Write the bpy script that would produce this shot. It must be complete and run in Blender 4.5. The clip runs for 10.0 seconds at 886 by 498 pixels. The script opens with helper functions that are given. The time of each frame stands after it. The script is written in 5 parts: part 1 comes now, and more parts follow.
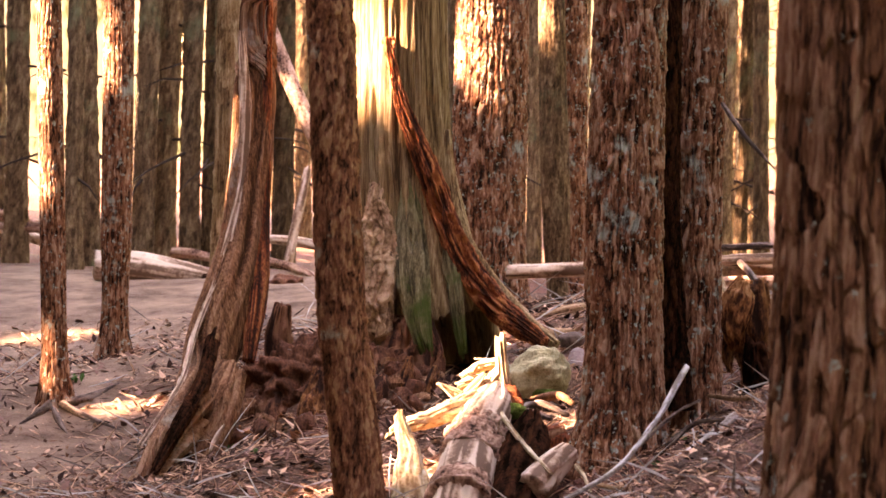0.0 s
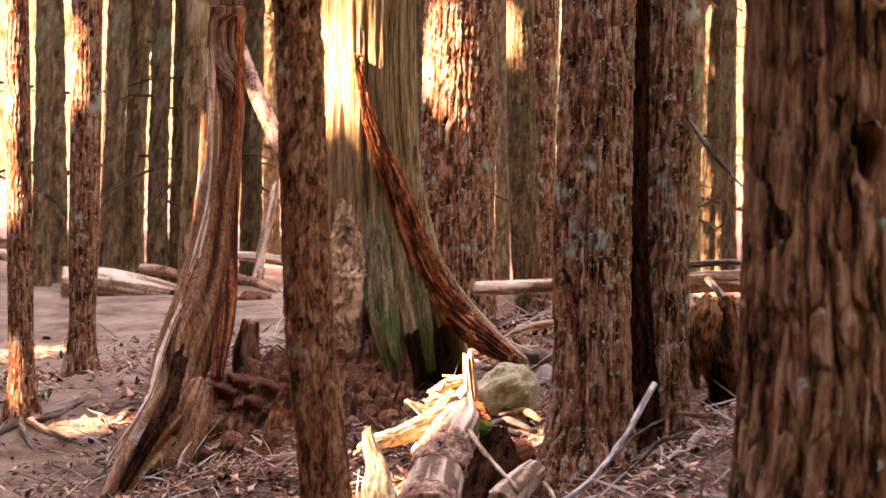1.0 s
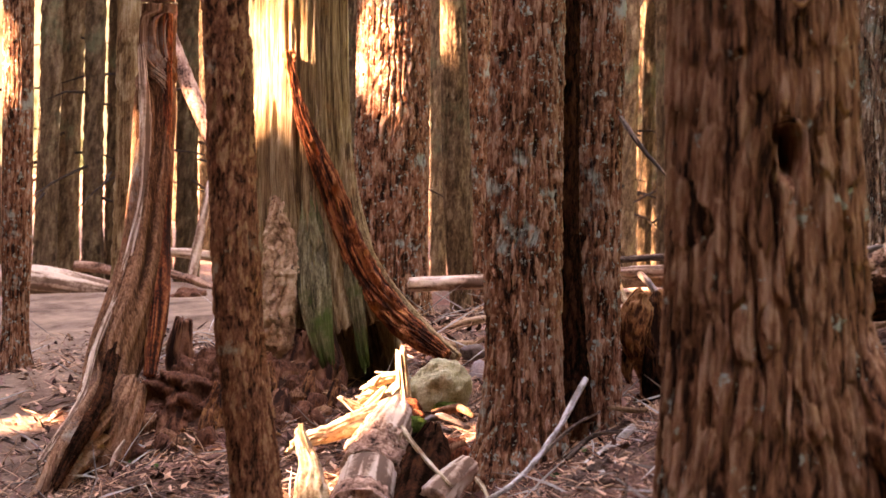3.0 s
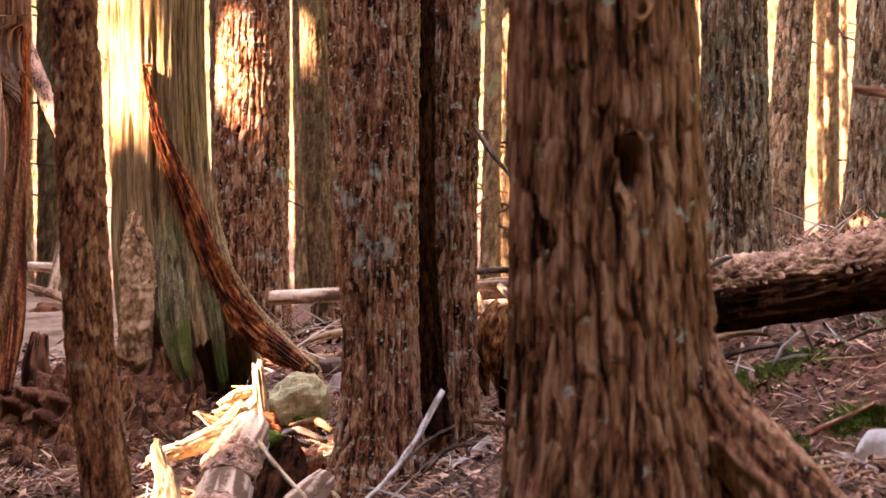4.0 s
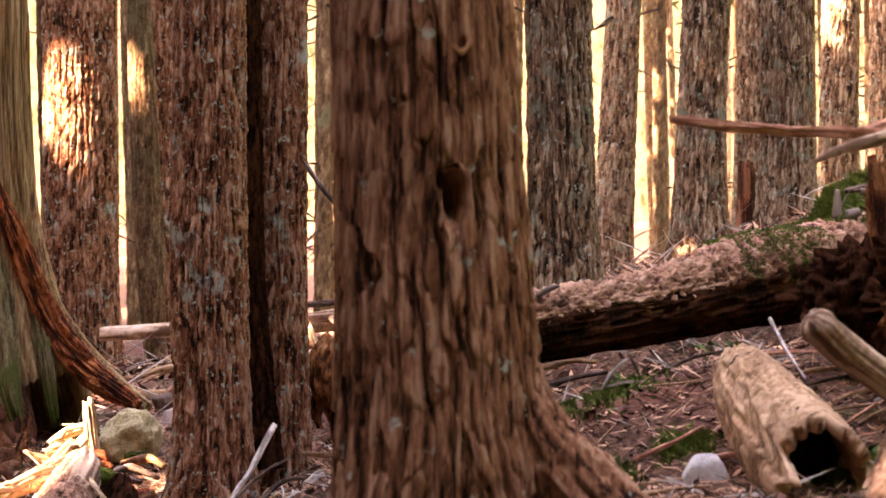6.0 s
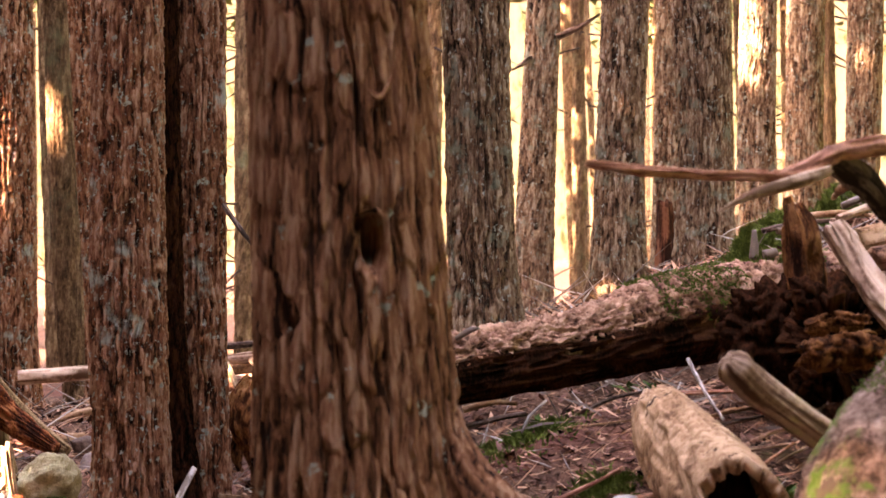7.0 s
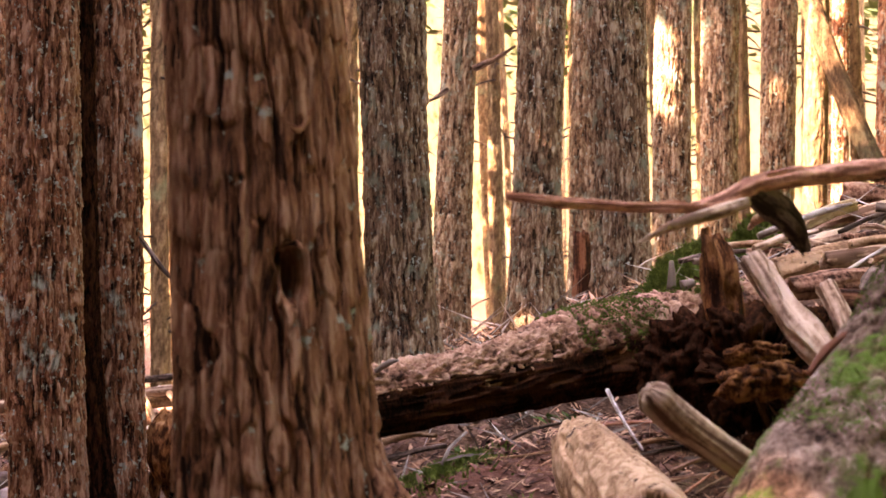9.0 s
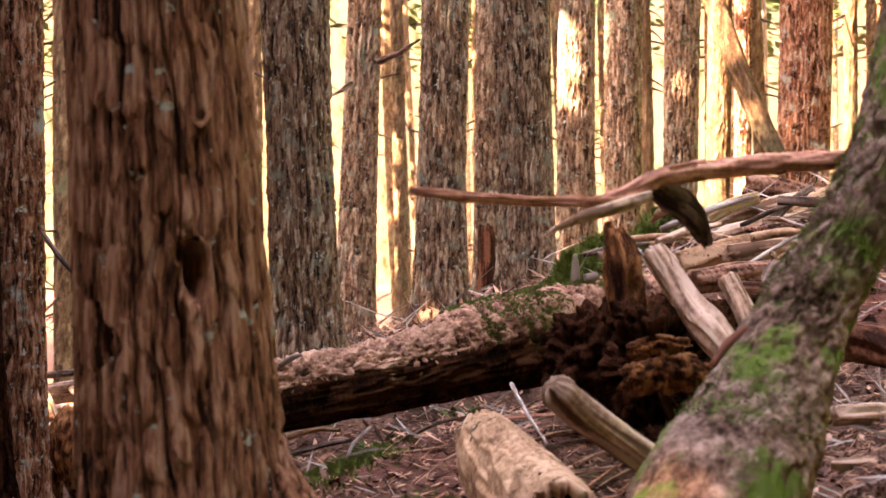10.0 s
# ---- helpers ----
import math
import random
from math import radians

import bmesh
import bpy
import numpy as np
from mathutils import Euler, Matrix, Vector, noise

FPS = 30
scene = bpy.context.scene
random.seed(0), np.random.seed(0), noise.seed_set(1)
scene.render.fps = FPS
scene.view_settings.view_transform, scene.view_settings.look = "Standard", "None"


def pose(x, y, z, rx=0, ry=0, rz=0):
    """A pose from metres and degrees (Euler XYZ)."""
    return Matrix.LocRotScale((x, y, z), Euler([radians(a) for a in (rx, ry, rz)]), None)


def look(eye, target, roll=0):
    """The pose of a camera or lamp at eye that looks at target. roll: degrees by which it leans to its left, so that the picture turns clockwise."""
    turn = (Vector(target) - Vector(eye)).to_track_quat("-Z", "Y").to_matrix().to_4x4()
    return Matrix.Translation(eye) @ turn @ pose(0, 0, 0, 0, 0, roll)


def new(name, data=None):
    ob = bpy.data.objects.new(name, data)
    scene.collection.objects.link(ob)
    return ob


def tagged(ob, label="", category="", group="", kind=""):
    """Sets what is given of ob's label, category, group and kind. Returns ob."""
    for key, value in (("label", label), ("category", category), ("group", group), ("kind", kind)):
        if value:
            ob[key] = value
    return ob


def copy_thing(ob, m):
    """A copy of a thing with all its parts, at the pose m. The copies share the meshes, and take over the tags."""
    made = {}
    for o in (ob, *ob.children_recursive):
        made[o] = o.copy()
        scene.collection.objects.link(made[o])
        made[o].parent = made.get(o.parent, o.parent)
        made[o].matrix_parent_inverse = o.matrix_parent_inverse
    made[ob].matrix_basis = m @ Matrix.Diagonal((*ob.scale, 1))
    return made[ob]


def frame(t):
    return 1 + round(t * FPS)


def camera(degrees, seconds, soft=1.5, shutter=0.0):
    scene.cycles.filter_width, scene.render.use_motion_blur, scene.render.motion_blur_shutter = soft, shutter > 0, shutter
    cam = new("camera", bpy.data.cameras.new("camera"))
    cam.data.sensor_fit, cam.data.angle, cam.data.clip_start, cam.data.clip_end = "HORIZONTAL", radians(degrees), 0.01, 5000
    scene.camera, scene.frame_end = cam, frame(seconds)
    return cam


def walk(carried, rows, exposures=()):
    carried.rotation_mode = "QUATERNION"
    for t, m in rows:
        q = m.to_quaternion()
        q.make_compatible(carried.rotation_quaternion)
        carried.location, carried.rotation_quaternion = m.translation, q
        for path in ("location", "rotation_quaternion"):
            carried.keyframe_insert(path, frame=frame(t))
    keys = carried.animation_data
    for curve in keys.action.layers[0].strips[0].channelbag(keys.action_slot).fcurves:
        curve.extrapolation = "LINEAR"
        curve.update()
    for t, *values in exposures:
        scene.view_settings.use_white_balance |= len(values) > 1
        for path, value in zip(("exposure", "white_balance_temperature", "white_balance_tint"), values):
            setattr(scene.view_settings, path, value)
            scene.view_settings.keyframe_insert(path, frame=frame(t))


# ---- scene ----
# ---- camera ----
PATH = [
    (0, (-0.0870, 0.0022, 1.1842), (-0.8422, 5.9469, 0.8834), 0.795),
    (0.5, (-0.0825, 0.0025, 1.1855), (-0.7805, 5.9558, 0.9190), 0.864),
    (1, (-0.0862, -0.0013, 1.1881), (-0.7608, 5.9550, 0.9300), 0.851),
    (1.5, (-0.0766, -0.0044, 1.1879), (-0.7309, 5.9548, 0.9433), 0.811),
    (2, (-0.0690, -0.0135, 1.1880), (-0.6919, 5.9493, 0.9497), 0.792),
    (2.2, (-0.0664, -0.0133, 1.1876), (-0.6731, 5.9512, 0.9485), 0.747),
    (3.3, (-0.0464, -0.0038, 1.1974), (-0.5019, 5.9725, 0.9221), 0.626),
    (3.5, (-0.0362, 0.0017, 1.1902), (-0.4327, 5.9831, 0.9323), 0.618),
    (4, (-0.0086, 0.0030, 1.2010), (-0.1889, 5.9956, 0.9643), 0.413),
    (4.5, (0.0000, 0.0000, 1.2000), (0.0000, 5.9960, 0.9799), 0.347),
    (5, (-0.0023, -0.0034, 1.2038), (0.1254, 5.9919, 1.0057), 0.038),
    (5.5, (0.0112, -0.0104, 1.2044), (0.1861, 5.9842, 1.0197), -0.243),
    (5.7, (0.0087, -0.0125, 1.2035), (0.2150, 5.9814, 1.0302), -0.289),
    (6.8, (0.0299, -0.0292, 1.2083), (0.4119, 5.9580, 1.1249), -0.550),
    (7, (0.0177, -0.0238, 1.2159), (0.4666, 5.9592, 1.1585), -0.615),
    (7.5, (0.0034, -0.0325, 1.2126), (0.5317, 5.9442, 1.1931), -0.678),
    (8, (-0.0066, -0.0286, 1.2094), (0.5119, 5.9490, 1.2193), -0.803),
    (8.5, (-0.0044, -0.0260, 1.2143), (0.5467, 5.9486, 1.2314), -0.843),
    (9, (0.0096, -0.0231, 1.2187), (0.6750, 5.9398, 1.2390), -0.896),
    (9.5, (0.0137, -0.0194, 1.2211), (0.8122, 5.9272, 1.2314), -0.949),
    (10, (0.0152, -0.0168, 1.2203), (0.9222, 5.9143, 1.2198), -1.063),
]
cam = camera(21.579, 10.0, soft=1.6)
cam.data.dof.use_dof, cam.data.dof.focus_distance, cam.data.dof.aperture_fstop = True, 10.0, 9.0
walk(cam, [(t, look(e, g, r)) for t, e, g, r in PATH], exposures=[(0.0, 5.70, 10700, 40), (10.0, 5.70, 10700, 40)])

# ---- daylight ----
SUN = Vector((-0.80, -0.40, 0.60)).normalized()
world = bpy.data.worlds.new("sky")
scene.world = world
world.use_nodes = True
sky = world.node_tree.nodes.new("ShaderNodeTexSky")
sky.sky_type, sky.sun_disc = "NISHITA", False
sky.sun_elevation, sky.sun_rotation = math.asin(SUN.z), math.atan2(SUN.x, SUN.y)
world.node_tree.nodes["Background"].inputs["Strength"].default_value = 0.15
world.node_tree.links.new(sky.outputs[0], world.node_tree.nodes["Background"].inputs["Color"])
sun = new("sun", bpy.data.lights.new("sun", "SUN"))
sun.data.energy, sun.data.angle, sun.data.color = 2.0, radians(0.53), (1.0, 0.97, 0.94)
sun.matrix_world = look(SUN * 30, (0, 0, 0))


# ---- number tools ----
def hashed(i, j, k, seed):
    h = (i.astype(np.int64) * 374761393 + j.astype(np.int64) * 668265263 + k.astype(np.int64) * 2147483647 + seed * 974711) & 0xFFFFFFFF
    h = ((h ^ (h >> 13)) * 1274126177) & 0xFFFFFFFF
    h = ((h ^ (h >> 16)) * 2246822519) & 0xFFFFFFFF
    return ((h ^ (h >> 15)) & 0xFFFFFF) / float(0xFFFFFF)


def vnoise(x, y, z, seed=0):
    """Smooth value noise, 0 to 1."""
    xi, yi, zi = np.floor(x), np.floor(y), np.floor(z)
    fx, fy, fz = x - xi, y - yi, z - zi
    fx, fy, fz = (f * f * (3 - 2 * f) for f in (fx, fy, fz))
    out = 0
    for a in (0, 1):
        for b in (0, 1):
            for c in (0, 1):
                w = (fx if a else 1 - fx) * (fy if b else 1 - fy) * (fz if c else 1 - fz)
                out = out + w * hashed(xi + a, yi + b, zi + c, seed)
    return out


def fbm(x, y, z, seed=0, octaves=3):
    out, amp, total = 0, 1.0, 0.0
    for o in range(octaves):
        out = out + amp * vnoise(x * 2 ** o, y * 2 ** o, z * 2 ** o, seed + 17 * o)
        total, amp = total + amp, amp * 0.5
    return out / total


def step(lo, hi, v):
    t = np.clip((v - lo) / (hi - lo), 0, 1)
    return t * t * (3 - 2 * t)


def cells(u, v, nu, seed):
    """Plates on a trunk: distance to the nearest and next plate centre, the plate's own number, and the height in it; u repeats after nu."""
    ui, vi = np.floor(u), np.floor(v)
    f1, f2 = np.full(u.shape, 9.0), np.full(u.shape, 9.0)
    own, dv = np.zeros(u.shape), np.zeros(u.shape)
    for a in (-1, 0, 1):
        for b in (-1, 0, 1):
            cu, cv = (ui + a) % nu, vi + b
            px = ui + a + 0.15 + 0.7 * hashed(cu, cv, cu * 0, seed)
            py = vi + b + 0.1 + 0.8 * hashed(cu, cv, cu * 0 + 1, seed)
            d = np.hypot(u - px, v - py)
            near = d < f1
            f2 = np.where(near, f1, np.minimum(f2, d))
            own = np.where(near, hashed(cu, cv, cu * 0 + 2, seed), own)
            dv = np.where(near, v - py, dv)
            f1 = np.where(near, d, f1)
    return f1, f2, own, dv


# ---- mesh tools ----
def spline(points, s):
    """Points along a smooth line through the rows of points, at s from 0 to 1 by length."""
    p = np.array(points, float)
    k = np.concatenate([[0], np.cumsum(np.linalg.norm(np.diff(p[:, :3], axis=0), axis=1))])
    k /= k[-1]
    m = np.gradient(p, k, axis=0) if len(p) > 2 else np.repeat((p[1:] - p[:-1]) / (k[1] - k[0]), 2, axis=0)
    i = np.clip(np.searchsorted(k, s, side="right") - 1, 0, len(k) - 2)
    h = (k[i + 1] - k[i])[:, None]
    t = ((s - k[i]) / (k[i + 1] - k[i]))[:, None]
    return (2 * t ** 3 - 3 * t ** 2 + 1) * p[i] + (t ** 3 - 2 * t ** 2 + t) * h * m[i] + (3 * t ** 2 - 2 * t ** 3) * p[i + 1] + (t ** 3 - t ** 2) * h * m[i + 1]


def plates(theta, s, radius, seed, amp=0.008, wide=0.03, tall=0.09, ridgy=1.0):
    """Relief of conifer bark: upright ridges between narrow wavering furrows, cracked across into thin flaking plates that lift at their lower edge, and the number of each plate."""
    nu = max(6, round(2 * math.pi * radius / wide))
    c, d = np.cos(theta) * radius, np.sin(theta) * radius
    warp = fbm(c * 0.30 / wide, d * 0.30 / wide, s * 0.45 / tall, seed) - 0.5
    warp2 = fbm(c * 1.1 / wide + 9, d * 1.1 / wide, s * 1.3 / tall, seed + 3) - 0.5
    u = theta / (2 * math.pi) * nu + 2.2 * warp + 0.9 * warp2
    v = s / tall + 1.6 * warp + 0.9 * warp2
    col = np.floor(u)
    across = u - col
    bound = 0.5 - np.abs(across - 0.5)
    ridge_own = hashed(col % nu, np.floor(s / (tall * 3.5) + hashed(col % nu, col * 0, col * 0, seed) * 5), col * 0, seed + 2)
    lane = step(0.02, 0.13, bound) * (0.45 + 0.55 * step(0.25, 0.5, ridge_own + 0.35 * warp2))
    f1, f2, own, dv = cells(u * 1.4, v * 1.3, round(nu * 1.4), seed)
    edge = step(0.0, 0.07, f2 - f1)
    g1, g2, small, dw = cells(u * 3 + 0.5, v * 2.6, nu * 3, seed + 1)
    scale = step(0.0, 0.10, g2 - g1)
    low = fbm(c * 0.4 / wide, d * 0.4 / wide, s * 0.16 / tall, seed + 5) - 0.5
    fine = fbm(c * 150, d * 150, s * 22, seed + 7, 2) - 0.5
    h = 1.25 * ridgy * lane + 0.30 * edge + 0.75 * own * edge - 0.55 * dv * edge + 0.32 * small * scale - 0.30 * dw * scale + 1.0 * low + 0.45 * fine
    return amp * (h - 1.7), 0.5 * own + 0.3 * small + 0.2 * ridge_own


def ridges(theta, s, radius, seed, amp=0.02, wide=0.045, tall=0.2, ridgy=1.0):
    """Relief of old cedar-like bark: long flat ridges that part and meet again, split by narrow deep furrows, with shaggy upright fibres and a few cross cracks."""
    nu = max(6, round(2 * math.pi * radius / wide))
    c, d = np.cos(theta) * radius, np.sin(theta) * radius
    warp = fbm(c * 0.35 / wide, d * 0.35 / wide, s * 0.40 / tall, seed) - 0.5
    warp2 = fbm(c * 1.3 / wide + 9, d * 1.3 / wide, s * 1.6 / tall, seed + 3) - 0.5
    u = theta / (2 * math.pi) * nu + 1.5 * warp + 0.75 * warp2
    v = s / tall + 0.8 * warp + 0.6 * warp2
    col = np.floor(u)
    bound = 0.5 - np.abs(u - col - 0.5)
    open_by = fbm(c * 0.6 / wide, d * 0.6 / wide, s * 1.1 / tall, seed + 4)
    furrow = (1 - step(0.03, 0.14, bound)) * step(0.24, 0.44, open_by)
    f1, f2, own, dv = cells(u * 1.7, v * 1.2, round(nu * 1.7), seed)
    crack = step(0.0, 0.09, f2 - f1)
    g1, g2, small, dw = cells(u * 4 + 0.5, v * 3.0, nu * 4, seed + 1)
    scale = step(0.0, 0.12, g2 - g1)
    low = fbm(c * 0.5 / wide, d * 0.5 / wide, s * 0.25 / tall, seed + 5) - 0.5
    shag = fbm(c * 110, d * 110, s * 9, seed + 7, 2) - 0.5
    fine = fbm(c * 230, d * 230, s * 30, seed + 9, 2) - 0.5
    h = -1.5 * furrow + 0.40 * crack + 0.60 * own * crack - 0.40 * dv * crack + 0.22 * small * scale - 0.22 * dw * scale + 0.5 * low + 0.45 * shag + 0.35 * fine
    return amp * (h - 0.4), 0.45 * own + 0.25 * small + 0.3 * np.clip(0.5 + 2.2 * shag, 0, 1)


def fibres(theta, s, radius, seed, amp=0.01, wide=0.02, long=0.5):
    """Relief of split, weathered wood with long grain and clefts."""
    c, d = np.cos(theta) * radius / wide, np.sin(theta) * radius / wide
    a = fbm(c, d, s / long, seed)
    b = fbm(c * 3.1, d * 3.1, s / long * 1.5, seed + 4, 2)
    return amp * (1.3 * (a - 0.5) + 0.6 * (b - 0.5) - 1.5 * step(0.57, 0.66, a)), 0.5 + 1.3 * (a - 0.5) + 0.9 * (b - 0.5)


def tube(points, nu=24, gap=0.03, relief=None, seed=0, roots=None, jag=(0.0, 0.0), dents=(), fine_to=None, hollow=0.0, up=None, arc=None):
    """A round or oval body along rows of (x, y, z, half width, half depth). relief: function of angle, length, radius and seed.
    jag: depth of the splinters at both ends. hollow: wall thickness of an open end. fine_to: length past which rings are far apart."""
    rows = [tuple(p) if len(p) == 5 else (*p, p[3]) for p in points]
    length = float(np.sum(np.linalg.norm(np.diff(np.array(rows)[:, :3], axis=0), axis=1)))
    if fine_to and fine_to < length:
        s = np.concatenate([np.arange(0, fine_to, gap), np.linspace(fine_to + gap, length, 9)])
    else:
        s = np.linspace(0, length, max(3, int(length / gap) + 1))
    q = spline(rows, s / length)
    tan = np.gradient(q[:, :3], s, axis=0)
    tan /= np.linalg.norm(tan, axis=1)[:, None]
    upright = abs(tan[:, 2].mean()) > 0.75
    ref = np.array(up if up is not None else ((1.0, 0, 0) if upright else (0, 0, 1.0)))
    side = ref - (tan @ ref)[:, None] * tan
    side /= np.linalg.norm(side, axis=1)[:, None]
    other = np.cross(tan, side)
    a0, a1 = arc if arc else (0, 2 * math.pi)
    th = np.linspace(a0, a1, nu, endpoint=bool(arc))
    TH, SS = np.meshgrid(th, s)
    mean = float(q[:, 3:5].mean())
    h, own = relief(TH, SS, mean, seed) if relief else (np.zeros_like(TH), np.zeros_like(TH))
    if roots:
        n, amp, tall, turn = roots
        lobe = np.maximum(0, np.cos(n * TH + turn + 0.5 * np.sin(TH + turn))) ** 1.5
        h = h + amp * np.exp(-SS / tall) * (0.35 + lobe)
    ca, sa = np.cos(TH), np.sin(TH)
    ring = ca[..., None] * side[:, None] * (q[:, 3, None] + h)[..., None] + sa[..., None] * other[:, None] * (q[:, 4, None] + h)[..., None]
    v = q[:, None, :3] + ring
    for place, wide, tall, deep in dents:
        d = v - np.array(place)
        g = np.exp(-((d[..., 0] ** 2 + d[..., 1] ** 2) / wide ** 2 + d[..., 2] ** 2 / tall ** 2) ** 2)
        v = v - ring / np.linalg.norm(ring, axis=2)[..., None] * (deep * g)[..., None]
    for amount, first in ((jag[0], True), (jag[1], False)):
        if amount:
            w = (1 - step(0, 3.5 * amount, SS)) if first else step(length - 3.5 * amount, length, SS)
            r = fbm(ca * mean * 26 + 3, sa * mean * 26, TH * 0, seed + 31, 3) ** 2 * 2.2
            v = v + (tan[:, None] * (w * amount * (r - 0.25) * (-1 if first else 1))[..., None])
    m = len(s)
    verts = v.reshape(-1, 3)
    extra = own.reshape(-1)
    i = np.arange(m - 1)[:, None] * nu
    j = np.arange(nu if not arc else nu - 1)[None]
    k = (j + 1) % nu
    faces = np.stack([i + j, i + k, i + nu + k, i + nu + j], -1).reshape(-1, 4).tolist()
    if hollow:
        inner = q[:, None, :3] + ring * (1 - hollow / np.linalg.norm(ring, axis=2))[..., None]
        inner = inner + (v - q[:, None, :3] - ring) * 0.9
        base = len(verts)
        verts = np.concatenate([verts, inner.reshape(-1, 3)])
        extra = np.concatenate([extra, extra])
        faces += [[base + b for b in f[::-1]] for f in faces]
        last = (m - 1) * nu
        for b in range(nu if not arc else nu - 1):
            c = (b + 1) % nu
            faces.append([last + b, last + c, base + last + c, base + last + b])
            faces.append([c, b, base + b, base + c])
        if arc:
            for r in range(m - 1):
                faces.append([r * nu, r * nu + nu, base + r * nu + nu, base + r * nu])
                faces.append([r * nu + nu - 1, base + r * nu + nu - 1, base + r * nu + 2 * nu - 1, r * nu + 2 * nu - 1])
    elif not arc:
        ends = []
        for row, flip in ((0, True), (m - 1, False)):
            ring_at = v[row]
            base = len(verts)
            mid = ring_at.mean(axis=0)
            jit = (hashed(np.arange(nu), np.arange(nu) * 0 + row, np.arange(nu) * 0, seed) - 0.5)[:, None] * mean * 0.25 * tan[row]
            half = mid + (ring_at - mid) * 0.55 + jit
            verts = np.concatenate([verts, half, mid[None]])
            extra = np.concatenate([extra, np.full(nu + 1, 0.5)])
            for b in range(nu):
                c = (b + 1) % nu
                f = [row * nu + b, row * nu + c, base + c, base + b]
                g = [base + b, base + c, base + nu]
                faces += [f[::-1], g[::-1]] if flip else [f, g]
    return verts, faces, extra


def lump(center, radii, seed=0, amp=0.15, freq=2.0, nu=40, nv=26, facet=0.0, turn=0.0):
    """A stone or a clod: a ball with broken, uneven faces."""
    th, ph = np.meshgrid(np.linspace(0, 2 * math.pi, nu, endpoint=False), np.linspace(0, math.pi, nv))
    d = np.stack([np.cos(th) * np.sin(ph), np.sin(th) * np.sin(ph), np.cos(ph)], -1)
    r = 1 + amp * 2 * (fbm(d[..., 0] * freq + seed, d[..., 1] * freq, d[..., 2] * freq, seed, 4) - 0.5)
    if facet:
        rng = np.random.default_rng(seed)
        for _ in range(16):
            n = rng.normal(size=3)
            n /= np.linalg.norm(n)
            cut = rng.uniform(0.70, 0.92)
            r = np.minimum(r, np.where(d @ n > 0.05, cut / np.maximum(d @ n, 0.05), 9) * (1 - facet) + r * facet)
    p = d * r[..., None] * np.array(radii)
    c, s = math.cos(turn), math.sin(turn)
    p = np.stack([p[..., 0] * c - p[..., 1] * s, p[..., 0] * s + p[..., 1] * c, p[..., 2]], -1) + np.array(center)
    i = np.arange(nv - 1)[:, None] * nu
    j = np.arange(nu)[None]
    k = (j + 1) % nu
    faces = np.stack([i + nu + j, i + nu + k, i + k, i + j], -1).reshape(-1, 4).tolist()
    return p.reshape(-1, 3), faces, np.full(nu * nv, 0.5)


def mesh_of(name, geo, material, origin=(0, 0, 0), smooth=True):
    verts, faces, *extra = geo
    me = bpy.data.meshes.new(name)
    me.from_pydata((np.asarray(verts) - np.array(origin)).tolist(), [], faces)
    if extra:
        at = me.attributes.new("plate", "FLOAT", "POINT")
        at.data.foreach_set("value", np.asarray(extra[0], np.float32))
    me.polygons.foreach_set("use_smooth", [smooth] * len(me.polygons))
    me.materials.append(material)
    me.update()
    return me


def thing(name, place, label, category, group=""):
    ob = new(name)
    ob.location = place
    ob.empty_display_size = 0.1
    return tagged(ob, label, category, group)


def origin_of(ob):
    o = Vector((0, 0, 0))
    while ob:
        o = o + Vector(ob.location)
        ob = ob.parent
    return o


def part(name, geo, material, parent, label="", smooth=True):
    ob = new(name, mesh_of(name, geo, material, origin_of(parent), smooth))
    ob.parent = parent
    return tagged(ob, label)


def solo(name, geo, material, label, category, group="", kind="", smooth=True):
    v = np.asarray(geo[0])
    o = (float(v[:, 0].mean()), float(v[:, 1].mean()), float(v[:, 2].min()))
    ob = new(name, mesh_of(name, geo, material, o, smooth))
    ob.location = o
    return tagged(ob, label, category, group, kind)


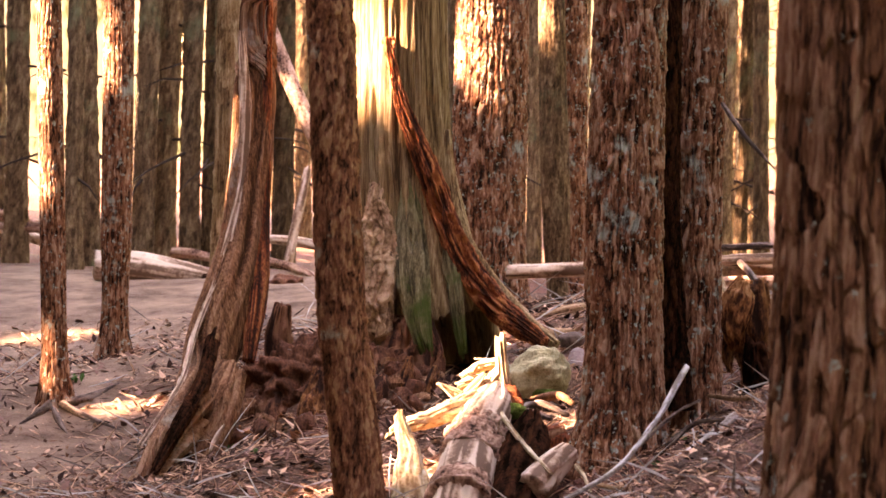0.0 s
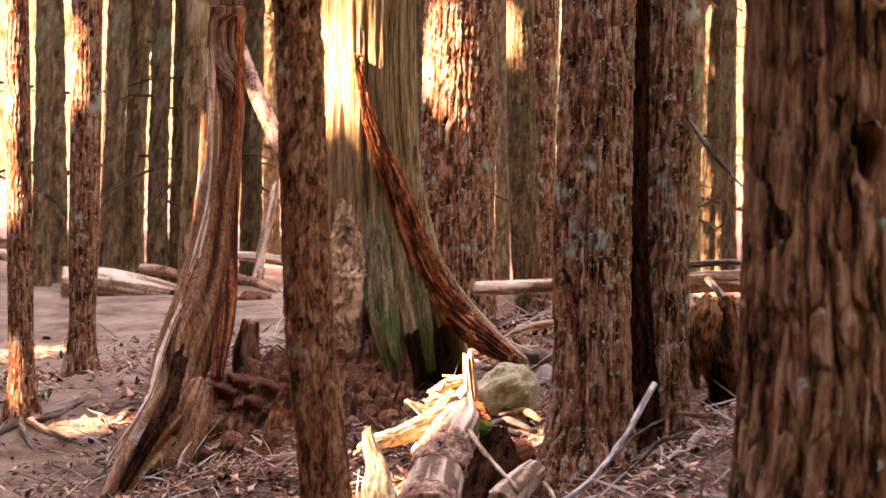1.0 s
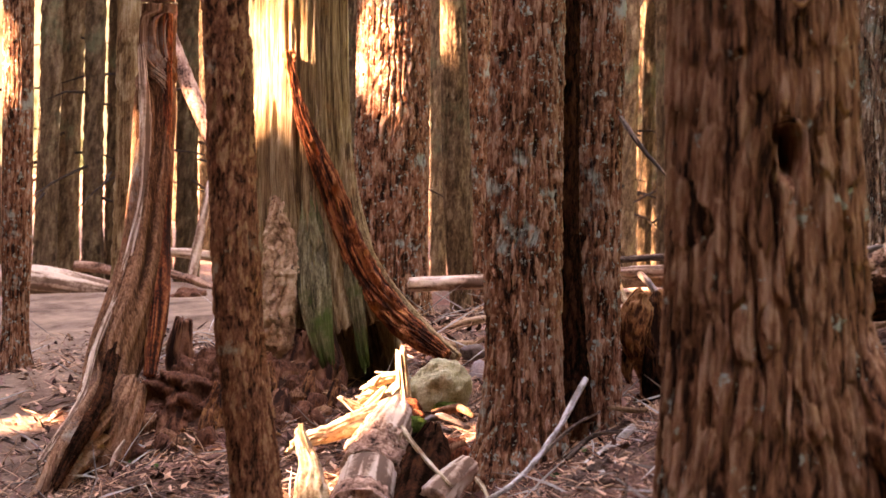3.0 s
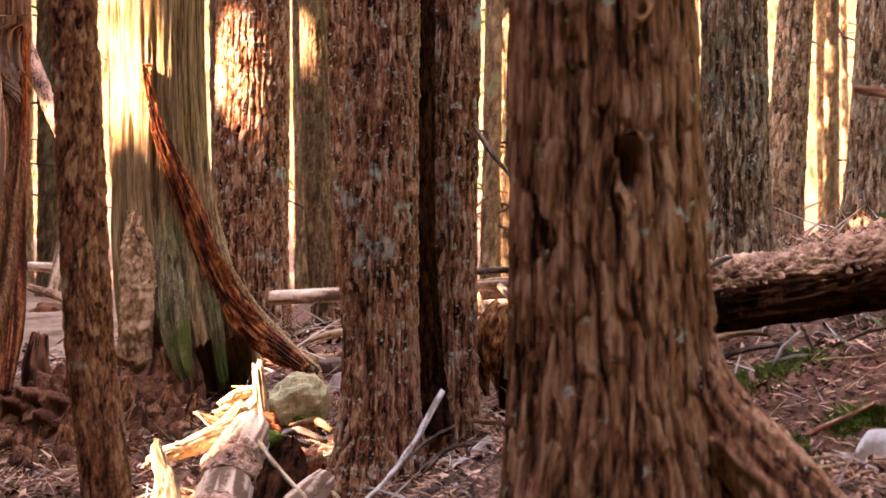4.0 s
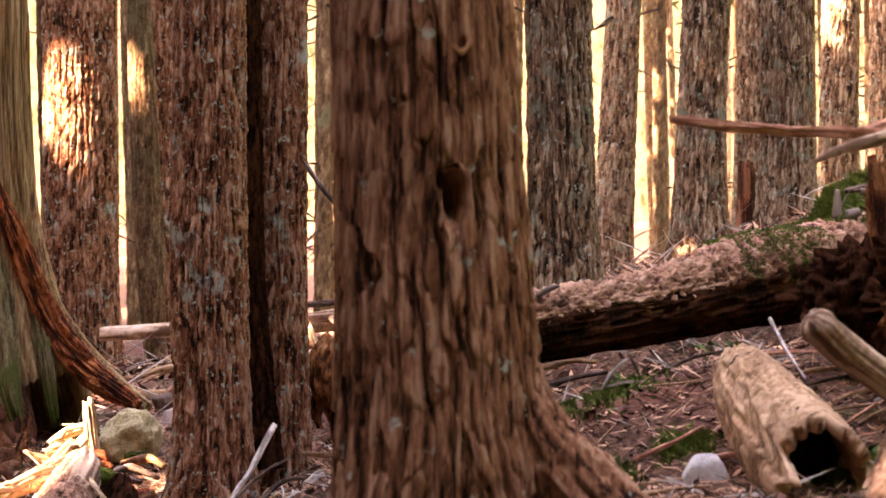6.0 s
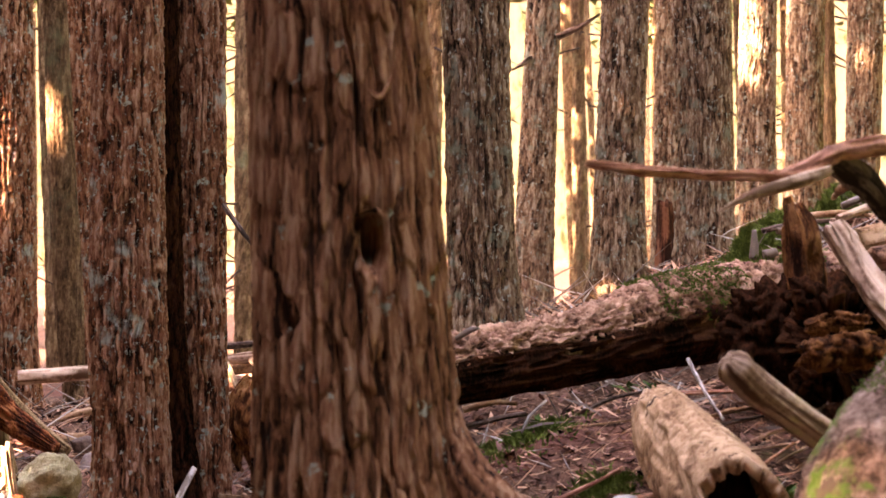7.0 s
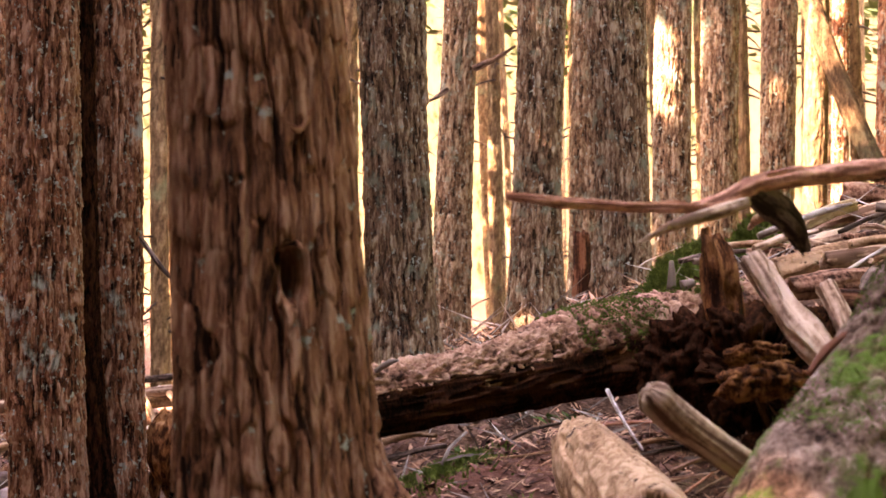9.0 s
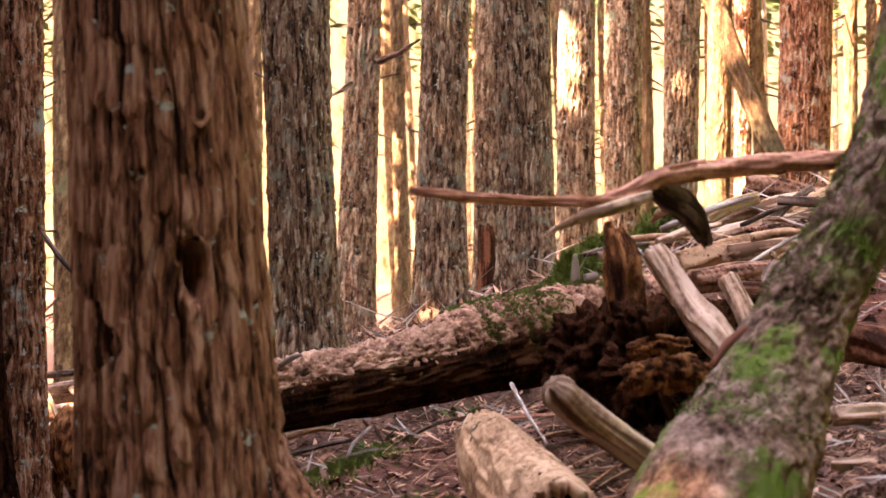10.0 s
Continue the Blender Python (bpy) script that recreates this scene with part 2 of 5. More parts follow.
# ---- materials ----
def surface(name, colours, scale=(8, 8, 2), rough=0.85, bump=0.5, depth=0.01, patches=(), plate=0.0, fine=6.0, detail=8.0, gloss=0.06, sheen=0.0, vary=0.0):
    """Mottled natural surface. colours: from dark to light. scale: grain per metre along each axis. patches: (colour, size, from, to[, upward])."""
    mat = bpy.data.materials.new(name)
    mat.use_nodes = True
    nt = mat.node_tree
    b = nt.nodes["Principled BSDF"]

    def node(kind, **values):
        n = nt.nodes.new(kind)
        for key, value in values.items():
            n.inputs[key].default_value = value
        return n

    def math_of(op, a, c):
        n = nt.nodes.new("ShaderNodeMath")
        n.operation = op
        for slot, value in ((0, a), (1, c)):
            if isinstance(value, (int, float)):
                n.inputs[slot].default_value = value
            else:
                nt.links.new(value, n.inputs[slot])
        return n.outputs[0]

    coord = nt.nodes.new("ShaderNodeTexCoord").outputs["Object"]
    mp = node("ShaderNodeMapping", Scale=scale)
    nt.links.new(coord, mp.inputs["Vector"])
    n1 = node("ShaderNodeTexNoise", Scale=1.0, Detail=detail, Roughness=0.62, Distortion=0.4)
    nt.links.new(mp.outputs[0], n1.inputs["Vector"])
    n2 = node("ShaderNodeTexNoise", Scale=fine, Detail=5.0, Roughness=0.7)
    nt.links.new(mp.outputs[0], n2.inputs["Vector"])
    value = math_of("ADD", math_of("MULTIPLY", n1.outputs[0], 0.45), math_of("MULTIPLY", n2.outputs[0], 0.55))
    if plate:
        at = nt.nodes.new("ShaderNodeAttribute")
        at.attribute_name = "plate"
        value = math_of("ADD", value, math_of("MULTIPLY", math_of("SUBTRACT", at.outputs["Fac"], 0.5), plate))
    ramp = nt.nodes.new("ShaderNodeValToRGB")
    el = ramp.color_ramp.elements
    spots = np.linspace(0.36, 0.64, len(colours))
    while len(el) < len(colours):
        el.new(0.5)
    for e, p, c in zip(el, spots, colours):
        e.position, e.color = p, (*c, 1)
    nt.links.new(value, ramp.inputs[0])
    colour = ramp.outputs[0]
    geo = nt.nodes.new("ShaderNodeNewGeometry")
    sep = nt.nodes.new("ShaderNodeSeparateXYZ")
    nt.links.new(geo.outputs["Normal"], sep.inputs[0])
    for col, size, lo, hi, *upward in patches:
        n = node("ShaderNodeTexNoise", Scale=size, Detail=7.0, Roughness=0.65)
        nt.links.new(coord, n.inputs["Vector"])
        f = n.outputs[0]
        if upward:
            f = math_of("ADD", f, math_of("MULTIPLY", sep.outputs["Z"], upward[0]))
        ra = nt.nodes.new("ShaderNodeMapRange")
        ra.interpolation_type = "SMOOTHSTEP"
        ra.inputs["From Min"].default_value, ra.inputs["From Max"].default_value = lo, hi
        nt.links.new(f, ra.inputs["Value"])
        grain = math_of("MULTIPLY", ra.outputs[0], math_of("ADD", 0.55, math_of("MULTIPLY", n2.outputs[0], 0.8)))
        mix = nt.nodes.new("ShaderNodeMix")
        mix.data_type, mix.clamp_factor = "RGBA", True
        nt.links.new(grain, mix.inputs["Factor"])
        nt.links.new(colour, mix.inputs["A"])
        mix.inputs["B"].default_value = (*col, 1)
        colour = mix.outputs["Result"]
    if vary:
        info = nt.nodes.new("ShaderNodeObjectInfo")
        hue = nt.nodes.new("ShaderNodeHueSaturation")
        nt.links.new(math_of("ADD", 1.0 - 0.6 * vary, math_of("MULTIPLY", info.outputs["Random"], vary)), hue.inputs["Value"])
        nt.links.new(colour, hue.inputs["Color"])
        colour = hue.outputs[0]
    nt.links.new(colour, b.inputs["Base Color"])
    b.inputs["Roughness"].default_value = rough
    b.inputs["Specular IOR Level"].default_value = gloss
    b.inputs["Sheen Weight"].default_value = sheen
    if bump:
        bp = node("ShaderNodeBump", Strength=bump, Distance=depth)
        nt.links.new(value, bp.inputs["Height"])
        nt.links.new(bp.outputs[0], b.inputs["Normal"])
    return mat


LICHEN = (0.34, 0.36, 0.29)
MOSS = (0.075, 0.13, 0.02)
bark_red = surface("bark_red", [(0.022, 0.008, 0.004), (0.150, 0.054, 0.026), (0.285, 0.120, 0.062), (0.460, 0.250, 0.155)], (34, 34, 8), fine=2.2, plate=0.42, bump=0.9, depth=0.004,
                   patches=[((0.26, 0.085, 0.045), 3.0, 0.56, 0.72), (LICHEN, 5.0, 0.57, 0.67), (LICHEN, 34.0, 0.58, 0.63)])
bark_near = surface("bark_near", [(0.022, 0.008, 0.004), (0.160, 0.060, 0.029), (0.290, 0.124, 0.064), (0.440, 0.232, 0.138)], (42, 42, 5), fine=2.0, plate=0.38, bump=0.8, depth=0.005,
                    patches=[((0.26, 0.10, 0.05), 5.0, 0.60, 0.76), (LICHEN, 20.0, 0.61, 0.68), (MOSS, 3.0, 0.66, 0.80)])
bark_grey = surface("bark_grey", [(0.022, 0.012, 0.007), (0.136, 0.074, 0.042), (0.240, 0.148, 0.088), (0.410, 0.300, 0.198)], (34, 34, 8), fine=2.2, plate=0.40, bump=0.9, depth=0.004,
                    patches=[(MOSS, 1.4, 0.57, 0.74), ((0.20, 0.21, 0.15), 7.0, 0.54, 0.68), (LICHEN, 32.0, 0.58, 0.64)])
bark_far = surface("bark_far", [(0.040, 0.022, 0.011), (0.110, 0.060, 0.030), (0.190, 0.112, 0.058), (0.320, 0.212, 0.118)], (24, 24, 6), plate=0.3, bump=1.0, depth=0.02, vary=0.9,
                   patches=[((0.18, 0.19, 0.10), 1.5, 0.52, 0.70)])
bark_flaky = surface("bark_flaky", [(0.030, 0.010, 0.005), (0.166, 0.058, 0.029), (0.297, 0.113, 0.058), (0.452, 0.227, 0.117)], (36, 36, 12), fine=3.0, plate=0.36, bump=0.7, depth=0.004,
                     patches=[((0.40, 0.33, 0.24), 7.0, 0.60, 0.70), ((0.26, 0.10, 0.05), 5.0, 0.58, 0.72)])
bark_log = surface("bark_log", [(0.030, 0.013, 0.008), (0.215, 0.100, 0.062), (0.410, 0.215, 0.140), (0.580, 0.340, 0.230)], (10, 10, 10), plate=0.34, bump=0.7, depth=0.006,
                   patches=[(MOSS, 3.0, 0.60, 0.75)])
bark_moss = surface("bark_moss", [(0.026, 0.013, 0.008), (0.120, 0.064, 0.042), (0.265, 0.160, 0.115), (0.450, 0.305, 0.230)], (9, 9, 9), plate=0.2, bump=0.8, depth=0.008,
                    patches=[(MOSS, 6.0, 0.53, 0.62, 0.06), ((0.16, 0.17, 0.05), 14.0, 0.57, 0.68), ((0.10, 0.06, 0.04), 9.0, 0.58, 0.66)])
wood_old = surface("wood_old", [(0.060, 0.030, 0.013), (0.200, 0.116, 0.054), (0.360, 0.233, 0.117), (0.520, 0.372, 0.216)], (55, 55, 2.2), fine=3.0, plate=0.25, bump=0.8, depth=0.006,
                   patches=[((0.12, 0.13, 0.035), 1.3, 0.58, 0.74), ((0.26, 0.11, 0.04), 2.6, 0.56, 0.70)])
wood_slab = surface("wood_slab", [(0.040, 0.014, 0.006), (0.130, 0.052, 0.024), (0.245, 0.110, 0.056), (0.380, 0.195, 0.112)], (50, 50, 3.0), fine=3.0, plate=0.3, bump=0.8, depth=0.006,
                    patches=[((0.24, 0.08, 0.035), 2.5, 0.57, 0.70), ((0.36, 0.32, 0.26), 2.0, 0.56, 0.70)])
wood_mossy = surface("wood_mossy", [(0.04, 0.03, 0.015), (0.12, 0.09, 0.045), (0.22, 0.17, 0.09), (0.34, 0.29, 0.17)], (26, 26, 2.0), plate=0.25, bump=0.8, depth=0.006,
                     patches=[((0.06, 0.09, 0.018), 2.2, 0.46, 0.60)])
wood_red = surface("wood_red", [(0.030, 0.010, 0.006), (0.110, 0.028, 0.013), (0.270, 0.070, 0.028), (0.520, 0.180, 0.072)], (18, 18, 6), bump=1.0, depth=0.012, plate=0.5)
wood_orange = surface("wood_orange", [(0.060, 0.018, 0.008), (0.220, 0.078, 0.030), (0.400, 0.155, 0.060), (0.560, 0.260, 0.115)], (22, 22, 9), bump=1.0, depth=0.012, plate=0.5)
wood_rust = surface("wood_rust", [(0.020, 0.007, 0.004), (0.085, 0.028, 0.012), (0.190, 0.070, 0.028), (0.360, 0.150, 0.060)], (22, 22, 9), bump=1.0, depth=0.012, plate=0.5)
wood_rot = surface("wood_rot", [(0.034, 0.013, 0.008), (0.095, 0.034, 0.019), (0.168, 0.063, 0.034), (0.269, 0.116, 0.064)], (16, 16, 9), bump=1.0, depth=0.015,
                   patches=[(MOSS, 5.0, 0.66, 0.78)], plate=0.75)
# near-black wood, mostly for spots whose deep shade is put into the colour
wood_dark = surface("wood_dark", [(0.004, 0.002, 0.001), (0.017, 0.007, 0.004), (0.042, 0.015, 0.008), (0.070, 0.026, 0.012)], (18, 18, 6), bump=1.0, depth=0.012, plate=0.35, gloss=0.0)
wood_split = surface("wood_split", [(0.230, 0.135, 0.070), (0.420, 0.285, 0.160), (0.560, 0.420, 0.265)], (24, 24, 24), bump=0.8, depth=0.006, fine=4, plate=0.75)
wood_pale = surface("wood_pale", [(0.157, 0.084, 0.052), (0.337, 0.198, 0.130), (0.494, 0.316, 0.216), (0.617, 0.435, 0.311)], (7, 7, 7), bump=0.4, depth=0.004,
                    patches=[((0.10, 0.05, 0.03), 6.0, 0.60, 0.72)], plate=0.75)
wood_tan = surface("wood_tan", [(0.150, 0.075, 0.038), (0.320, 0.172, 0.092), (0.450, 0.262, 0.150), (0.580, 0.370, 0.228)], (8, 8, 8), bump=0.5, depth=0.006,
                   patches=[((0.05, 0.025, 0.015), 16.0, 0.60, 0.66), ((0.42, 0.16, 0.04), 9.0, 0.63, 0.72)], plate=0.32)
stick_pale = surface("stick_pale", [(0.20, 0.15, 0.12), (0.38, 0.31, 0.26), (0.52, 0.45, 0.39)], (14, 14, 14), bump=0.4, depth=0.002, plate=0.75)
stick_dark = surface("stick_dark", [(0.04, 0.025, 0.018), (0.12, 0.075, 0.055), (0.22, 0.15, 0.115)], (14, 14, 14), bump=0.4, depth=0.002, plate=0.75)
stick_red = surface("stick_red", [(0.221, 0.082, 0.048), (0.476, 0.194, 0.117), (0.748, 0.372, 0.246)], (12, 12, 12), bump=0.4, depth=0.003, rough=0.6, plate=0.75)
stone_pale = surface("stone_pale", [(0.240, 0.190, 0.100), (0.440, 0.365, 0.205), (0.620, 0.545, 0.345)], (16, 16, 16), bump=0.6, depth=0.008,
                     patches=[(MOSS, 7.0, 0.60, 0.70), ((0.34, 0.33, 0.20), 4.0, 0.56, 0.70)])
stone_pink = surface("stone_pink", [(0.22, 0.14, 0.12), (0.36, 0.26, 0.23), (0.46, 0.36, 0.33)], (16, 16, 16), bump=0.5, depth=0.005)
stone_white = surface("stone_white", [(0.330, 0.300, 0.265), (0.480, 0.445, 0.400), (0.600, 0.565, 0.520)], (14, 14, 14), bump=0.4, depth=0.004)
moss_green = surface("moss_green", [(0.032, 0.050, 0.010), (0.092, 0.132, 0.026), (0.190, 0.245, 0.055)], (30, 30, 30), bump=1.0, depth=0.02, rough=0.95)
leaf_green = surface("leaf_green", [(0.02, 0.05, 0.012), (0.045, 0.10, 0.02), (0.09, 0.16, 0.035)], (6, 6, 6), bump=0.0, rough=0.6)
needles = surface("needles", [(0.02, 0.04, 0.012), (0.045, 0.075, 0.02), (0.08, 0.12, 0.035)], (2, 2, 2), bump=0.0, rough=0.6)
chips_dark = surface("chips_dark", [(0.032, 0.014, 0.010), (0.106, 0.050, 0.034), (0.233, 0.117, 0.086)], (3, 3, 3), bump=0.3, depth=0.004, plate=0.9, fine=20)
chips = surface("chips", [(0.070, 0.030, 0.017), (0.210, 0.092, 0.052), (0.400, 0.192, 0.115), (0.640, 0.355, 0.225)], (3, 3, 3), bump=0.3, depth=0.004, plate=0.9, fine=20)


def ground_material():
    mat = surface("forest_floor", [(0.020, 0.011, 0.007), (0.080, 0.041, 0.026), (0.165, 0.086, 0.053), (0.330, 0.185, 0.118)], (7, 7, 7), bump=1.0, depth=0.03, fine=9,
                  patches=[((0.07, 0.085, 0.025), 1.1, 0.60, 0.74), ((0.17, 0.06, 0.04), 0.8, 0.50, 0.70)])
    nt = mat.node_tree
    b = nt.nodes["Principled BSDF"]
    litter = b.inputs["Base Color"].links[0].from_socket
    at = nt.nodes.new("ShaderNodeAttribute")
    at.attribute_name = "plate"
    n = nt.nodes.new("ShaderNodeTexNoise")
    n.inputs["Scale"].default_value, n.inputs["Detail"].default_value, n.inputs["Roughness"].default_value = 3.0, 9.0, 0.7
    ramp = nt.nodes.new("ShaderNodeValToRGB")
    el = ramp.color_ramp.elements
    el[0].position, el[0].color = 0.36, (0.120, 0.064, 0.040, 1)
    el[1].position, el[1].color = 0.66, (0.37, 0.225, 0.150, 1)
    nt.links.new(nt.nodes["Texture Coordinate"].outputs["Object"], n.inputs["Vector"])
    nt.links.new(n.outputs[0], ramp.inputs[0])
    mix = nt.nodes.new("ShaderNodeMix")
    mix.data_type = "RGBA"
    nt.links.new(at.outputs["Fac"], mix.inputs["Factor"])
    nt.links.new(litter, mix.inputs["A"])
    nt.links.new(ramp.outputs[0], mix.inputs["B"])
    nt.links.new(mix.outputs["Result"], b.inputs["Base Color"])
    return mat


floor_mat = ground_material()

# ---- ground ----
HILLS = [(0.8, 5, 1.6, 0.4), (1.8, 7, 1.6, -0.65), (0.9, 9, 1.5, 0.48), (2.3, 11.5, 2, -0.38), (4.5, 17, 4, 0.6), (2, 17, 2, -0.22), (6, 10, 5, 1.65),
         (-0.3, 9, 1.2, -0.68), (-1.5, 12, 2.2, 0.53), (-3.5, 12, 3, -0.41), (0, 0, 4, -0.6), (-5, 18, 5, 0.22), (18, 45, 18, -1.17), (12, 0, 8, 1.28),
         (-1.2, 7, 1.5, -0.53), (-0.6, 14.5, 1.6, -0.47), (-1.5, 11.3, 1, -0.31), (14, 22, 6, 1.05), (0, -10, 5, -0.52), (5, 19, 1.5, 0.62), (-5, 14, 2, -0.26),
         (-0.6, 13, 0.8, 0.16), (0.05, 9.6, 0.45, -0.12), (0.9, 9.0, 0.55, 0.18), (0.92, 5.85, 0.28, -0.10), (1.15, 4.75, 0.55, -0.17), (-2.6, 10, 1, -0.43), (0.6, 7.2, 0.8, 0.4), (0, 12, 1.2, -0.46),
         (1.35, 9.6, 0.55, -0.20), (1.95, 10.2, 0.45, -0.20), (1.6, 11, 0.6, -0.06), (3.1, 18, 0.9, -0.38), (2.5, 15, 0.8, -0.12), (-2.05, 10.95, 0.30, 0.26), (-1.75, 10.6, 0.30, 0.10), (-2.0, 9.8, 0.50, 0.12)]


def trail_at(x, y):
    edge = -2.15 - 0.05 * (y - 12) + 0.35 * np.sin(y * 0.8) - 0.95 * (1 - step(11.2, 12.6, y))
    return (1 - step(-0.45, 0.35, x - edge)) * step(3, 6, y) * (1 - step(19, 24, y)) * step(-8.5, -6.5, x)


def ground_at(x, y):
    x, y = np.asarray(x, float), np.asarray(y, float)
    z = np.full(x.shape, -0.137)
    for cx, cy, r, a in HILLS:
        z = z + a * np.exp(-((x - cx) ** 2 + (y - cy) ** 2) / (2 * r * r))
    # the hollow under the mossy log
    t = np.clip(((x - 0.6) * 1.3 + (y - 7.2) * 0.95) / (1.3 ** 2 + 0.95 ** 2), -0.1, 1.0)
    z = z - 0.20 * np.exp(-((x - 0.6 - 1.3 * t) ** 2 + (y - 7.2 - 0.95 * t) ** 2) / (2 * 0.2 ** 2))
    rough = 1 - 0.85 * trail_at(x, y)
    near = np.exp(-np.hypot(x, y - 10) / 40)
    return z + near * rough * (0.10 * (fbm(x * 1.3, y * 1.3, x * 0, 3) - 0.5) + 0.075 * (fbm(x * 5, y * 5, x * 0, 8, 4) - 0.5)) + 0.02 * (fbm(x * 2, y * 2, x * 0, 12) - 0.5)


def gz(x, y):
    return float(ground_at(np.array([x]), np.array([y]))[0])


def spread(lo, hi, gap, far):
    fine = np.arange(lo, hi, gap)
    out = gap * np.cumsum(1.22 ** np.arange(1, 45))
    out = out[out < far]
    return np.concatenate([lo - out[::-1], fine, fine[-1] + out])


def build_ground():
    xs, ys = spread(-6.5, 5.5, 0.045, 1500), spread(4.2, 20, 0.05, 1500)
    X, Y = np.meshgrid(xs, ys)
    Z = ground_at(X, Y)
    n = len(xs)
    i = np.arange(len(ys) - 1)[:, None] * n
    j = np.arange(n - 1)[None]
    faces = np.stack([i + j, i + j + 1, i + n + j + 1, i + n + j], -1).reshape(-1, 4).tolist()
    ob = new("ground", mesh_of("ground", (np.stack([X, Y, Z], -1).reshape(-1, 3), faces, trail_at(X, Y).reshape(-1)), floor_mat))
    tagged(ob, "brown forest floor of needles and duff with a bare dirt trail", "ground", kind="structure")


build_ground()


def backdrop():
    mat = bpy.data.materials.new("glowing_distance")
    mat.use_nodes = True
    nt = mat.node_tree
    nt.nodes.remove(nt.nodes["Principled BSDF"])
    # the surface glows by itself: distant sunlight and haze as emitted colour
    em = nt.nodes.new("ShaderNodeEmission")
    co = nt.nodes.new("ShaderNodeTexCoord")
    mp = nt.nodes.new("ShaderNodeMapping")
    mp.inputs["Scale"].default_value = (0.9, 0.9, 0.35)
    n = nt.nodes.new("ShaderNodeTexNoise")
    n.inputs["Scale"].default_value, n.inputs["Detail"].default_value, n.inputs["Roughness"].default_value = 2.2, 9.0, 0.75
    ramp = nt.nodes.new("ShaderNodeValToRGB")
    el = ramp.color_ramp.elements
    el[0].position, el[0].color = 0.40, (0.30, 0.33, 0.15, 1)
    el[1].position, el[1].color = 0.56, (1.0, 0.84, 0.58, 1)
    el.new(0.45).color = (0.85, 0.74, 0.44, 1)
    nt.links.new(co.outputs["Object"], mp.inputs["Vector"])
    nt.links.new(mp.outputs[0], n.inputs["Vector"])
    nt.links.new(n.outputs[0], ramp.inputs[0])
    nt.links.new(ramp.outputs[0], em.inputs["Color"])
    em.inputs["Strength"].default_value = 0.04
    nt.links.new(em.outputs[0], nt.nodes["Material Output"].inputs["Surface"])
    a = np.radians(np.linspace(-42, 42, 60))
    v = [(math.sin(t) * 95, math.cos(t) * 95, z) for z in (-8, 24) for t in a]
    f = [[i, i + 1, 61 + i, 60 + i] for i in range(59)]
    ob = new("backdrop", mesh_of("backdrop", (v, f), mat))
    tagged(ob, "glowing backdrop with sunlit haze and foliage painted in its colour", "backdrop", kind="structure")


backdrop()


def sky_block_wall():
    """An added dark wall all round, outside the view, that blocks low sky light."""
    # leaves only the arc of the view open
    a = np.radians(np.linspace(27, 333, 120))
    z = np.array([-3.0, 4, 11, 18, 25])
    v = [(math.sin(t) * (42 + 2 * math.sin(9 * t)), math.cos(t) * (42 + 2 * math.sin(9 * t)), h + (2.0 * math.sin(23 * t) if h > 11 else 0)) for h in z for t in a]
    f = [[r * 120 + i, r * 120 + i + 1, r * 120 + 121 + i, r * 120 + 120 + i] for r in range(4) for i in range(119)]
    ob = new("backdrop", mesh_of("backdrop", (v, f), needles))
    tagged(ob, "unseen dark wall added to block low sky light", "backdrop", kind="structure")


sky_block_wall()

# ---- trees ----
# Spots to be sunlit, with the radius of the gap cut in the crowns.
BEAMS = [((-1.683, 14.100, 1.632), 0.17), ((-1.687, 14.100, 1.889), 0.13), ((-1.883, 11.200, 1.767), 0.18), ((-1.893, 11.200, 1.466), 0.15), ((-1.711, 11.300, 1.305), 0.12), ((-3.442, 11.000, 1.636), 0.20), ((-3.440, 11.000, 1.307), 0.18),
         ((-3.750, 13.400, 1.572), 0.15), ((-1.394, 15.200, 1.965), 0.13), ((-1.362, 9.000, -0.095), 0.24), ((-1.260, 9.150, 0.087), 0.14), ((-1.041, 9.300, 0.264), 0.18), ((-3.154, 11.000, -0.082), 0.10), ((-1.039, 10.400, 0.158), 0.07),
         ((-5.534, 17.000, -0.037), 0.25), ((-5.013, 15.500, -0.093), 0.22), ((-3.280, 16.550, 1.400), 0.10), ((4.480, 16.080, 2.800), 0.24), ((4.616, 15.700, 2.169), 0.10), ((3.706, 18.000, 2.679), 0.2), ((4.990, 19.050, 2.611), 0.12), ((1.000, 4.000, 0.770), 0.08), ((-3.436, 11.000, 1.000), 0.12)]


def beam_gap(p, slack=0.0):
    """Whether each point lies in a gap cut out for the sun."""
    out = np.zeros(len(p), bool)
    s = np.array(SUN)
    for place, r in BEAMS:
        d = p - np.array(place)
        along = d @ s
        off = np.linalg.norm(d - along[:, None] * s, axis=1)
        out |= (off < r + slack) & (along > 0)
    return out


